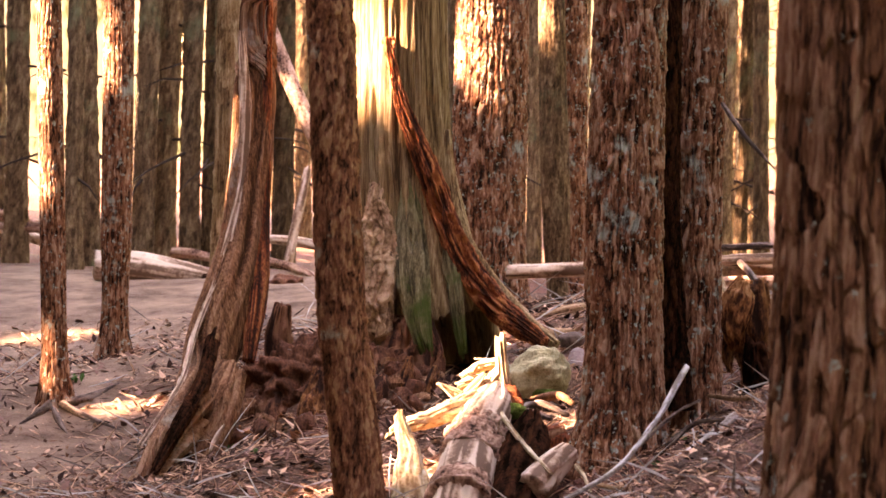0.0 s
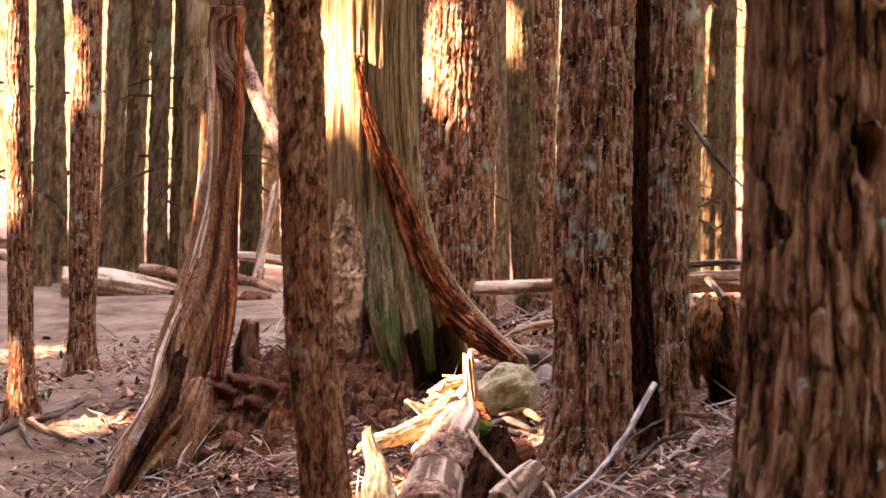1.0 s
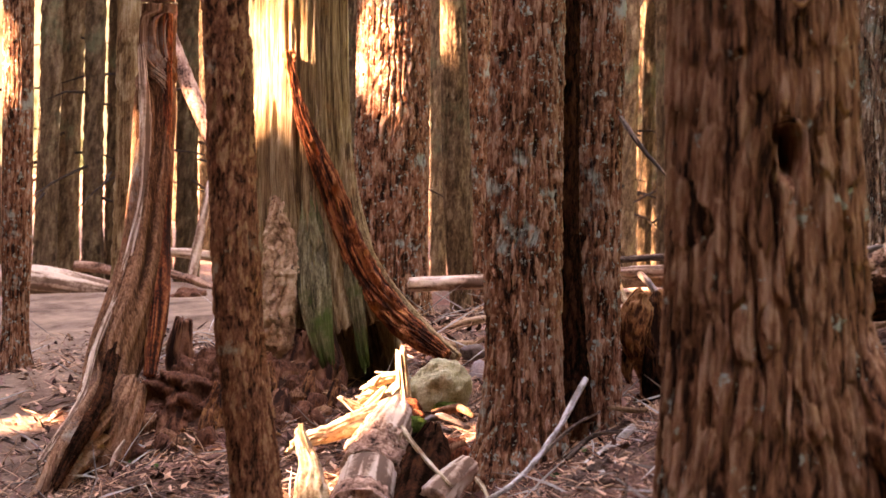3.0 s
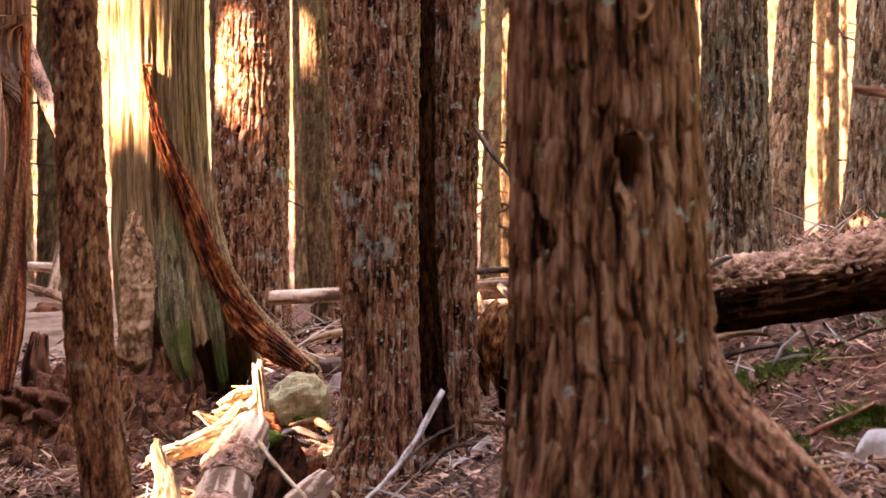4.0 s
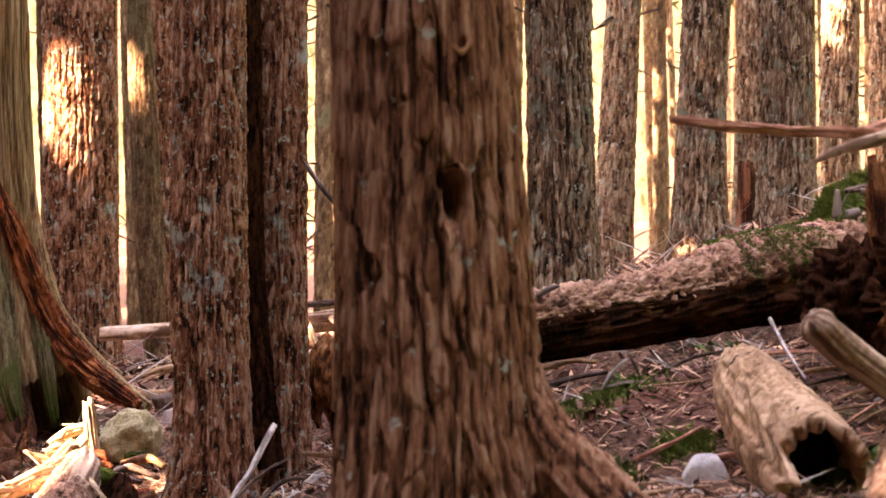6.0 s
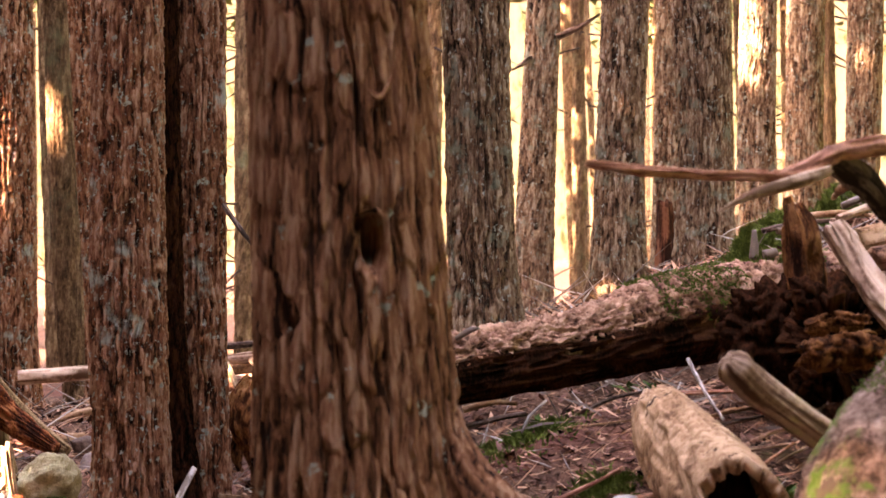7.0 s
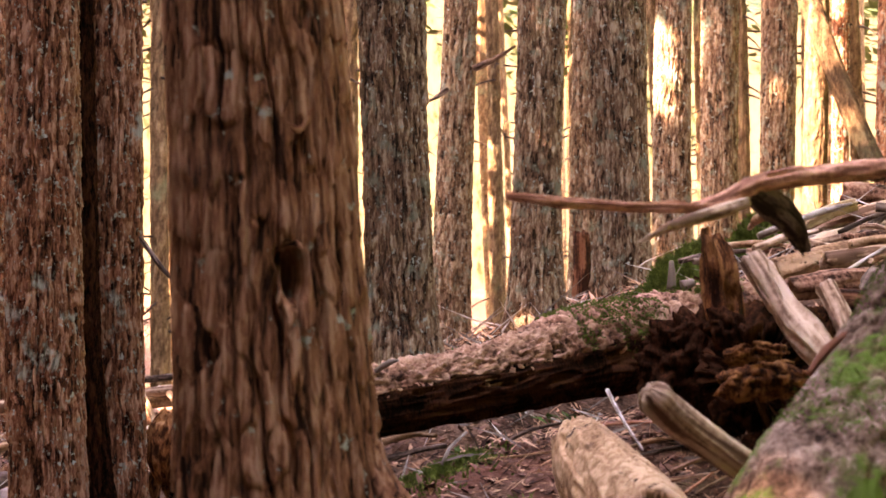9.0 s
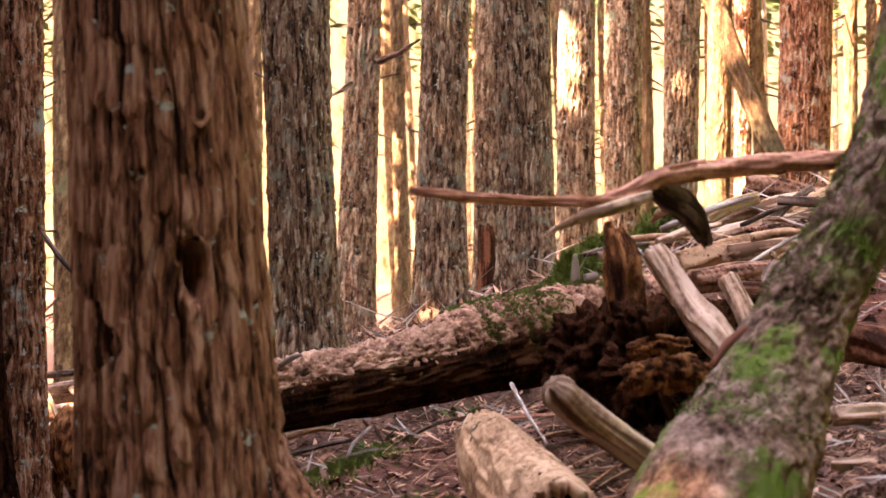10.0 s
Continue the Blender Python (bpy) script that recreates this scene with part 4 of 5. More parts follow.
part("lower_shell", tube([(-1.595, 11.420, -0.124, 0.416, 0.34), (-1.608, 11.420, 0.158, 0.360, 0.30), (-1.631, 11.420, 0.383, 0.313, 0.26)], 150, 0.012, grain(0.024, 0.04, 0.4), 52, jag=(0.02, 0.02), hollow=0.05, arc=(-0.15, 4.05)), wood_old, stump)
part("split_edge", tube([(-1.783, 11.160, 1.640, 0.008), (-1.748, 11.160, 1.439, 0.025), (-1.686, 11.170, 1.235, 0.040), (-1.587, 11.180, 1.004, 0.055), (-1.495, 11.200, 0.758, 0.062), (-1.392, 11.200, 0.540, 0.066), (-1.221, 11.150, 0.333, 0.066), (-0.991, 11.050, 0.178, 0.035)],
     110, 0.007, grain(0.036, 0.020, 0.12), 53), wood_red, stump, "rust-red rotten split edge")
part("split_rim", tube([(-1.512, 11.330, 1.197, 0.015), (-1.482, 11.300, 0.921, 0.03), (-1.412, 11.260, 0.661, 0.04), (-1.280, 11.250, 0.457, 0.045), (-1.116, 11.200, 0.285, 0.045), (-0.941, 11.100, 0.170, 0.025)],
     50, 0.012, grain(0.012, 0.02, 0.3), 54), wood_old, stump)
part("mossy_front", tube([(-1.550, 11.060, 0.081, 0.028, 0.02), (-1.589, 11.050, 0.218, 0.050, 0.03), (-1.633, 11.090, 0.432, 0.080, 0.035), (-1.659, 11.150, 0.675, 0.075, 0.03), (-1.686, 11.200, 0.947, 0.03, 0.02)], 90, 0.008, grain(0.028, 0.016, 0.3), 55, jag=(0.09, 0.05)), wood_mossy, stump, "wood overgrown with bright moss")
part("hanging_strip", tube([(-1.396, 11.140, 0.127, 0.024, 0.015), (-1.423, 11.140, 0.296, 0.032, 0.02), (-1.460, 11.170, 0.513, 0.042, 0.025), (-1.503, 11.220, 0.730, 0.02, 0.02)], 60, 0.008, grain(0.022, 0.015, 0.3), 56, jag=(0.07, 0.03)), wood_mossy, stump)
part("hanging_strip", tube([(-1.818, 11.070, 0.210, 0.075, 0.03), (-1.812, 11.090, 0.401, 0.085, 0.035), (-1.812, 11.140, 0.645, 0.08, 0.03), (-1.836, 11.200, 0.917, 0.04, 0.02)], 100, 0.008, flakes(0.016, 0.035, 0.07), 57, jag=(0.08, 0.05)), wood_tan, stump, "flaking pale tan wood")

slab = thing("stump_slab", (-2.559, 10.300, -0.441), "curved weathered remnant of a stump wall leaning on the ground", "stump")
part("wall", tube([(-2.527, 9.400, -0.301, 0.040, 0.05), (-2.505, 9.650, -0.185, 0.085, 0.07), (-2.457, 10.100, -0.029, 0.130, 0.10), (-2.561, 10.700, 0.063, 0.161, 0.12), (-2.511, 10.900, 0.343, 0.164, 0.12), (-2.480, 11.100, 0.661, 0.134, 0.11), (-2.468, 11.200, 0.990, 0.112, 0.10), (-2.468, 11.300, 1.407, 0.099, 0.10), (-2.455, 11.300, 1.824, 0.083, 0.09), (-2.466, 11.300, 2.377, 0.064, 0.07)],
     150, 0.011, grain(0.050, 0.040, 0.7), 61, jag=(0.02, 0.15)), wood_slab, slab)
part("edge_strip", tube([(-2.587, 9.550, -0.162, 0.010), (-2.536, 10.050, 0.045, 0.014), (-2.591, 10.600, 0.244, 0.016), (-2.527, 10.900, 0.574, 0.018), (-2.489, 11.080, 0.909, 0.022), (-2.485, 11.150, 1.266, 0.030), (-2.519, 11.200, 1.647, 0.016)], 40, 0.010, grain(0.016, 0.012, 0.3), 62, jag=(0.0, 0.05)), wood_pale, slab, "silver-grey weathered edge")
# crease between edge and wall darkened by colour in place of shade
part("rotten_groove", tube([(-2.472, 9.360, -0.239, 0.020), (-2.444, 9.580, -0.114, 0.032), (-2.426, 10.020, 0.057, 0.036), (-2.520, 10.680, 0.226, 0.034), (-2.476, 10.900, 0.507, 0.022)], 40, 0.012, grain(0.02, 0.02, 0.2), 67), wood_dark, slab, "dark crease with its shade put into the colour")
part("inner_face", tube([(-2.371, 10.750, 0.090, 0.03), (-2.376, 10.950, 0.397, 0.055), (-2.402, 11.150, 0.771, 0.045), (-2.403, 11.240, 1.268, 0.03), (-2.401, 11.260, 1.822, 0.025)], 40, 0.014, grain(0.016, 0.02, 0.4), 63), wood_red, slab, "reddish inner wood")
limb("snag", [(-2.814, 12.200, 0.455, 0.080), (-2.801, 12.200, 0.970, 0.077), (-2.791, 12.200, 1.874, 0.074), (-2.792, 12.200, 2.622, 0.065)], wood_old, "standing dead snag with patches of flaking bark", "snag", 64, 60, 0.014, flakes(0.010, 0.06, 0.12), jag=(0, 0.1))
limb("wood_chunk", [(-2.315, 10.150, 0.111, 0.064, 0.05), (-2.348, 10.050, -0.018, 0.103, 0.06), (-2.420, 9.950, -0.209, 0.112, 0.06), (-2.476, 9.850, -0.346, 0.072, 0.04)], wood_slab, "broken slab of brown wood at the stump's foot", "wood", 65, 60, 0.014, grain(0.02, 0.025, 0.3), jag=(0.03, 0.05))
limb("wood_splinter", [(-2.323, 9.750, -0.204, 0.008), (-2.310, 9.800, -0.156, 0.016), (-2.285, 9.850, -0.098, 0.006)], wood_pale, "pale wood splinter standing in the duff", "splinter", 66, 10, 0.02)
rng = np.random.default_rng(8)
remains = thing("stump_remains", (-1.892, 10.500, -0.135), "crumbling dark red-brown remains of the stump's rotten base", "rotten wood")
for n in range(70):
    x, y = rng.uniform(-2.36, -1.50), rng.uniform(10.15, 11.05)
    z = gz(x, y)
    r = rng.uniform(0.025, 0.065)
    part("rotten_block", lump((x, y, z + r * 0.25), (r * rng.uniform(0.9, 1.5), r, r * rng.uniform(0.8, 1.5)), 700 + n, 0.35, 3.5, 22, 16, 0.10, rng.random() * 3), (wood_rot, wood_rot, wood_slab, wood_rot)[n % 4], remains, smooth=False)
for n in range(13):
    x, y = rng.uniform(-2.26, -1.45), rng.uniform(10.25, 10.75)
    z, ln, w = gz(x, y), rng.uniform(0.12, 0.24), rng.uniform(0.035, 0.08)
    part("rotten_slab", tube([(x, y, z - 0.06, w, w * 0.5), (x + 0.02, y + ln * 0.35, z + ln * 0.45, w * 0.9, w * 0.45), (x + 0.03, y + ln * 0.6, z + ln * 0.85, w * 0.5, w * 0.25)], 30, 0.012, grain(0.020, 0.022, 0.10), 70 + n, jag=(0, 0.04)), (wood_rot, wood_rust, wood_rot)[n % 3], remains)
for n in range(40):
    x, y = rng.uniform(-2.40, -1.60), rng.uniform(9.75, 10.55)
    d = np.array((rng.uniform(-1, 1), rng.uniform(-0.6, 0.6), 0)) * rng.uniform(0.015, 0.05)
    z = gz(x, y) + 0.012
    part("crumb", tube([(x - d[0], y - d[1], z - 0.004, 0.006, 0.004), (x, y, z + 0.006, 0.012, 0.007), (x + d[0], y + d[1], z, 0.004, 0.003)], 8, 0.02, grain(0.003, 0.008, 0.05), 760 + n), (wood_orange, wood_rot, wood_slab)[n % 3], remains)
part("mound", lump((-2.02, 10.80, -0.12), (0.40, 0.38, 0.30), 70, 0.35, 7, 140, 90), wood_rot, remains, "heap of crumbled red-brown wood")
part("knob", tube([(-2.255, 10.950, 0.02, 0.075), (-2.265, 10.950, 0.213, 0.062), (-2.250, 10.950, 0.336, 0.040)], 40, 0.01, grain(0.022, 0.03, 0.15), 69, jag=(0, 0.03)), wood_rot, remains)
part("foot", tube([(-1.66, 11.02, -0.06, 0.20, 0.06), (-1.65, 11.06, 0.10, 0.17, 0.05), (-1.66, 11.12, 0.26, 0.10, 0.04)], 90, 0.010, grain(0.030, 0.025, 0.12), 68, jag=(0, 0.07)), wood_rot, remains, "crumbled dark red foot of the stump")

# The broken log in the sun, its torn wood and the stones behind it.
log = thing("broken_log", (-1.088, 8.500, -0.207), "peeled brown log with torn sunlit end and a ring of bark", "log")
peeled = part("body", tube([(-1.101, 8.300, -0.351, 0.125), (-1.088, 8.500, -0.165, 0.114), (-1.082, 8.850, -0.021, 0.107), (-1.058, 9.100, 0.070, 0.097), (-1.049, 9.350, 0.121, 0.077)], 64, 0.012, grain(0.007, 0.03, 0.3), 81, jag=(0, 0.06)), wood_pale, log)
part("bark_ring", tube([(-1.086, 8.720, -0.065, 0.116), (-1.080, 8.870, -0.013, 0.116), (-1.070, 8.970, 0.025, 0.106)], 60, 0.01, flakes(0.012, 0.03, 0.03), 82, jag=(0.02, 0.02)), bark_log, peeled, "dark ring of remaining bark")
part("bark_ring", tube([(-1.089, 8.440, -0.180, 0.123), (-1.090, 8.530, -0.144, 0.120)], 60, 0.01, flakes(0.008, 0.03, 0.03), 83, jag=(0.015, 0.015)), bark_log, peeled, "dark ring of remaining bark")
TORN = [([(-1.395, 8.850, 0.030, 0.016, 0.010), (-1.340, 8.880, 0.050, 0.030, 0.018), (-1.264, 8.950, 0.068, 0.036, 0.024), (-1.180, 9.040, 0.098, 0.046, 0.030), (-1.100, 9.120, 0.120, 0.050, 0.035)], 0.010, (0.03, 0.0)),
        ([(-1.364, 8.800, 0.085, 0.020, 0.012), (-1.345, 8.780, 0.030, 0.030, 0.020), (-1.323, 8.750, -0.020, 0.040, 0.022), (-1.305, 8.700, -0.117, 0.066, 0.030), (-1.290, 8.650, -0.240, 0.085, 0.035)], 0.012, (0.05, 0.0)),
        ([(-1.258, 9.100, 0.188, 0.006, 0.005), (-1.215, 9.120, 0.165, 0.016, 0.010), (-1.150, 9.150, 0.128, 0.022, 0.014)], 0.005, (0.02, 0.0)),
        ([(-1.175, 9.200, 0.172, 0.016, 0.012), (-1.120, 9.230, 0.190, 0.028, 0.018), (-1.060, 9.250, 0.170, 0.020, 0.014)], 0.008, (0.03, 0.02)),
        ([(-1.168, 9.300, 0.208, 0.014, 0.010), (-1.110, 9.330, 0.238, 0.024, 0.016), (-1.040, 9.350, 0.256, 0.018, 0.012)], 0.007, (0.03, 0.02)),
        ([(-1.190, 9.150, 0.100, 0.020, 0.014), (-1.130, 9.180, 0.150, 0.030, 0.020), (-1.085, 9.220, 0.215, 0.012, 0.010)], 0.008, (0.0, 0.04)),
        ([(-1.080, 9.220, 0.100, 0.045, 0.030), (-1.060, 9.260, 0.165, 0.040, 0.025), (-1.035, 9.290, 0.215, 0.020, 0.016)], 0.010, (0.0, 0.04))]
for n, (pts, amp, rag) in enumerate(TORN):
    part("torn_wood", tube(pts, 44, 0.006, grain(amp, 0.012, 0.10), 90 + n, jag=rag), wood_split, log, "torn pale splintered wood")
g = np.random.default_rng(77)
for n in range(26):
    row = TORN[n % 7][0]
    k = n % (len(row) - 1)
    a, b = np.array(row[k][:3]), np.array(row[k + 1][:3])
    p = a + (b - a) * g.random() + g.normal(size=3) * 0.016
    d = ((b - a) / np.linalg.norm(b - a) + g.normal(size=3) * 0.40) * g.uniform(0.025, 0.055)
    r = g.uniform(0.004, 0.010)
    part("splinter", tube([(*(p - d), r * 0.7, r * 0.4), (*p, r, r * 0.5), (*(p + d), r * 0.1, r * 0.1)], 9, 0.02, grain(r * 0.6, 0.006, 0.05), n), wood_split, log)
part("torn_stub", tube([(-1.015, 9.300, 0.105, 0.045), (-1.021, 9.300, 0.219, 0.030), (-1.033, 9.300, 0.350, 0.022)], 50, 0.006, grain(0.014, 0.012, 0.15), 95, jag=(0, 0.03)), wood_split, log, "upright torn stub")
for n, (p, r) in enumerate([((-0.985, 9.25, 0.135), 0.040), ((-0.960, 9.20, 0.10), 0.035), ((-1.000, 9.18, 0.085), 0.030), ((-0.790, 9.05, 0.000), 0.050), ((-0.745, 9.00, -0.020), 0.045)]):
    part("rotten_block", lump(p, (r * 1.2, r, r), 740 + n, 0.4, 4, 30, 20, 0.1), wood_red, log, "crumbled orange-brown wood", smooth=False)
# near-black tube added where the cavity beside the log lies in shade
part("rotten_side", tube([(-0.900, 8.450, -0.230, 0.10), (-0.890, 8.720, -0.105, 0.11), (-0.880, 8.950, 0.000, 0.085), (-0.880, 9.100, 0.065, 0.04)], 60, 0.012, grain(0.02, 0.03, 0.15), 96, jag=(0, 0.03)), wood_dark, log, "dark filler for the shaded cavity beside the log")
limb("log_stub", [(-0.826, 8.500, -0.135, 0.07), (-0.766, 8.650, -0.070, 0.06), (-0.713, 8.750, -0.022, 0.045)], wood_pale, "short pale stub of wood beside the trunk", "wood", 84, 30, 0.014, grain(0.01, 0.02, 0.2), jag=(0, 0.01))
for n, pts in enumerate([[(-0.971, 9.200, 0.049), (-0.879, 9.300, 0.097), (-0.745, 9.200, 0.067)], [(-0.910, 9.400, 0.091), (-0.807, 9.400, 0.122), (-0.730, 9.300, 0.101)], [(-0.994, 9.100, 0.016), (-0.915, 9.200, 0.073), (-0.805, 9.100, 0.062)], [(-0.839, 9.000, -0.034), (-0.796, 9.000, 0.012), (-0.741, 9.000, 0.036)]]):
    limb("broken_branch", [(*pts[0], 0.022), (*pts[1], 0.018), (*pts[2], 0.010)], (stick_dark, wood_slab)[n % 2], "dark arched dead branch beside the broken log", "branch", n, 10, 0.02)
solo("moss_tuft", lump((-0.960, 9.150, 0.082), (0.05, 0.05, 0.03), 86, 0.5, 5, 40, 26), moss_green, "bright green moss on the broken log", "moss")
solo("stone", lump((-0.945, 10.200, 0.120), (0.135, 0.11, 0.125), 93, 0.28, 2.2, 60, 40, 0.0, 0.4), stone_pale, "pale angular boulder with moss and lichen", "stone", smooth=False)
solo("stone", lump((-0.820, 10.900, 0.094), (0.055, 0.06, 0.10), 88, 0.10, 2.5, 40, 26, 0.2), stone_pink, "smooth pinkish stone beside the trunk", "stone")
solo("stone", lump((-0.903, 11.600, 0.154), (0.08, 0.07, 0.045), 89, 0.15, 2.5, 40, 26, 0.2), stick_dark, "dark stone in the shade", "stone")
solo("moss_tuft", lump((-0.905, 10.090, 0.045), (0.06, 0.03, 0.025), 85, 0.5, 5, 40, 26), moss_green, "bright green moss at the boulder's foot", "moss")

# Loose sticks in front of the twin trunks.
for n, (pts, w, m, lab) in enumerate([
        ([(-0.267, 8.600, 0.331), (-0.367, 8.300, 0.165), (-0.500, 8.000, 0.021), (-0.675, 7.750, -0.054)], 0.013, stick_pale, "long pale bare stick propped in the litter"),
        ([(-0.087, 8.000, 0.229), (-0.198, 7.800, 0.155), (-0.313, 7.600, 0.094), (-0.404, 7.400, 0.032)], 0.015, stick_pale, "pale bare stick lying on the slope"),
        ([(-1.090, 9.300, 0.176), (-0.996, 9.000, 0.095), (-0.868, 8.700, 0.005), (-0.754, 8.500, -0.065)], 0.013, wood_split, "thin yellowish stick leaning on the log"),
        ([(0.008, 9.000, 0.189), (-0.089, 9.100, 0.162), (-0.188, 9.200, 0.162)], 0.014, wood_tan, "tan stick lying beside the twin trunks"),
        ([(-0.015, 7.200, 0.187), (-0.100, 7.000, 0.152), (-0.180, 6.800, 0.116)], 0.009, stick_pale, "thin grey twig on the slope"),
        ([(-0.322, 8.200, 0.088), (-0.227, 8.300, 0.159), (-0.107, 8.200, 0.191)], 0.011, stick_dark, "dark dead branch on the slope"),
        ([(-0.654, 8.400, -0.021), (-0.610, 8.200, -0.031), (-0.577, 8.000, -0.050)], 0.010, wood_split, "short yellowish twig in the litter"),
        ([(-0.548, 8.000, -0.026), (-0.465, 7.900, -0.022), (-0.365, 7.800, 0.003)], 0.010, wood_tan, "short tan twig in the litter"),
        ([(-0.426, 8.300, 0.072), (-0.315, 8.600, 0.151), (-0.217, 8.900, 0.177)], 0.008, stick_dark, "dark twig beside the trunk")]):
    rad = np.linspace(1.0, 0.65, len(pts)) * w
    limb("stick", [(*p, r) for p, r in zip(pts, rad)], m, lab, "stick", 100 + n, 10, 0.03, grain(0.003, 0.008, 0.1), group="loose sticks")

red = thing("rotten_stump", (-0.009, 9.500, 0.122), "orange-brown rotten broken stump with a dark lower side", "stump")
part("body", tube([(0.015, 9.500, 0.06, 0.088), (0.000, 9.500, 0.250, 0.070), (-0.035, 9.500, 0.400, 0.098), (-0.050, 9.500, 0.560, 0.085)], 80, 0.009, grain(0.030, 0.03, 0.10), 111, jag=(0, 0.06), hollow=0.03), wood_rust, red)
part("broken_face", tube([(-0.085, 9.400, 0.350, 0.030, 0.02), (-0.095, 9.370, 0.440, 0.060, 0.03), (-0.080, 9.370, 0.530, 0.066, 0.03), (-0.060, 9.390, 0.600, 0.030, 0.02)], 50, 0.008, grain(0.020, 0.02, 0.06), 112, jag=(0.04, 0.03)), wood_orange, red, "crumbling orange wood")
part("hanging_shred", tube([(-0.110, 9.42, 0.400, 0.022, 0.012), (-0.122, 9.42, 0.320, 0.028, 0.014), (-0.112, 9.43, 0.240, 0.010, 0.008)], 20, 0.008, grain(0.010, 0.012, 0.05), 113, jag=(0, 0.03)), wood_rust, red)
# darker piece laid over the lower front of the stump
part("dark_side", tube([(0.010, 9.405, 0.100, 0.055, 0.02), (0.000, 9.395, 0.230, 0.060, 0.025), (-0.010, 9.39, 0.350, 0.035, 0.02)], 40, 0.010, grain(0.018, 0.02, 0.10), 114, jag=(0, 0.04)), wood_dark, red, "dark lower side")

# Logs piled far behind, across the slope.
for n, (p, q, r, m) in enumerate([((-0.458, 12.300, 0.499), (0.411, 12.000, 0.577), 0.03, wood_pale), ((-0.396, 12.200, 0.471), (0.478, 12.200, 0.501), 0.035, wood_tan), ((-0.412, 11.800, 0.399), (0.243, 12.000, 0.450), 0.04, bark_log), ((-0.380, 11.700, 0.369), (0.186, 11.900, 0.348), 0.028, wood_pale), ((-0.433, 11.600, 0.318), (0.124, 11.600, 0.354), 0.034, wood_tan),
                                   ((-1.384, 13.200, 0.392), (-0.260, 13.000, 0.446), 0.042, wood_pale), ((-1.136, 12.600, 0.191), (-0.830, 12.600, 0.260), 0.025, wood_tan), ((-0.240, 14.500, 0.488), (0.376, 14.500, 0.514), 0.022, stick_dark), ((-0.074, 12.000, 0.538), (0.024, 11.500, 0.442), 0.018, stick_dark), ((-0.203, 12.000, 0.521), (-0.141, 11.600, 0.404), 0.015, wood_split), ((-1.173, 12.000, 0.119), (-0.909, 12.000, 0.155), 0.03, wood_tan), ((-0.355, 10.800, 0.269), (-0.017, 11.000, 0.301), 0.025, wood_pale)]):
    c = (np.array(p) + np.array(q)) / 2 + np.array((0, 0, 0.01))
    limb("fallen_log", [(*p, r), (*c, r * 1.05), (*q, r * 0.85)], m, "thin fallen log in the pile behind the trees", "log", 120 + n, 18, 0.04, grain(0.006, 0.02, 0.2), jag=(0.02, 0.02), group="log pile")

# Beyond the trail.
far_log = thing("fallen_log", (-5.003, 19.200, -0.120), "smooth tan barkless log beyond the trail, painted dark at one end", "log")
part("body", tube([(-5.330, 18.600, 0.055, 0.125), (-5.020, 18.700, 0.030, 0.145), (-4.670, 18.800, -0.028, 0.125), (-4.330, 18.850, -0.080, 0.088)], 60, 0.03, grain(0.007, 0.08, 0.5), 131, jag=(0.02, 0.03)), wood_pale, far_log)
# the log is solid; a near-black cap paints the shade of a hollow
part("hollow_end", tube([(-4.450, 18.705, -0.065, 0.062, 0.05), (-4.370, 18.72, -0.078, 0.070, 0.06), (-4.290, 18.74, -0.085, 0.050, 0.045)], 30, 0.015, grain(0.012, 0.03, 0.1), 132, jag=(0.05, 0.02)), wood_dark, far_log, "dark cap painted for the shade of an open end")
for n, (p, q, r, m, lab) in enumerate([((-5.279, 21.000, 0.040), (-4.814, 21.000, -0.029), 0.05, bark_log, "dark fallen log beyond the trail"), ((-4.402, 21.000, 0.177), (-3.847, 21.000, 0.115), 0.05, wood_pale, "tan fallen log beyond the trail"), ((-4.195, 20.000, 0.037), (-3.558, 19.000, -0.038), 0.04, bark_log, "dark fallen log beside the trail"), ((-8.492, 25.000, 0.249), (-7.746, 25.000, 0.074), 0.07, bark_log, "fallen log in the far brush"),
                                     ((-8.093, 24.000, 0.118), (-7.470, 24.000, -0.021), 0.07, wood_pale, "pale fallen log in the far brush"), ((-8.560, 26.000, 0.686), (-8.289, 26.000, 0.365), 0.05, wood_pale, "pale broken branch in the far brush"), ((-7.401, 23.000, 0.158), (-6.510, 23.000, 0.117), 0.06, bark_log, "long fallen log in the far brush"), ((-4.002, 20.000, -0.024), (-3.863, 20.200, 0.842), 0.045, wood_pale, "thin barkless pole leaning on a tree")]):
    c = (np.array(p) + np.array(q)) / 2 + np.array((0, 0, 0.02))
    limb("fallen_log", [(*p, r), (*c, r), (*q, r * 0.8)], m, lab, "log", 140 + n, 16, 0.06, grain(0.01, 0.03, 0.3), jag=(0.02, 0.03))
solo("rotten_wood", lump((-3.623, 18.000, -0.060), (0.16, 0.12, 0.10), 138, 0.4, 3, 40, 28), wood_rot, "small rotten stump beside the trail", "rotten wood")

# The mossy log on the slope and the heap of broken wood at its end.
moss_log = thing("fallen_log", (1.096, 7.400, 0.749), "large fallen log with chunky pink-brown bark and moss on top", "log")
part("body", tube([(0.341, 6.800, 0.769, 0.083), (0.556, 7.000, 0.801, 0.092), (0.981, 7.350, 0.854, 0.107), (1.414, 7.700, 0.932, 0.139), (1.781, 7.950, 0.964, 0.156), (1.960, 8.100, 0.996, 0.140)], 150, 0.010, lambda t, s, r, d: plates(t, s, r, d, 0.020, 0.045, 0.04, 0.2), 151, jag=(0.03, 0.08)), bark_log, moss_log)
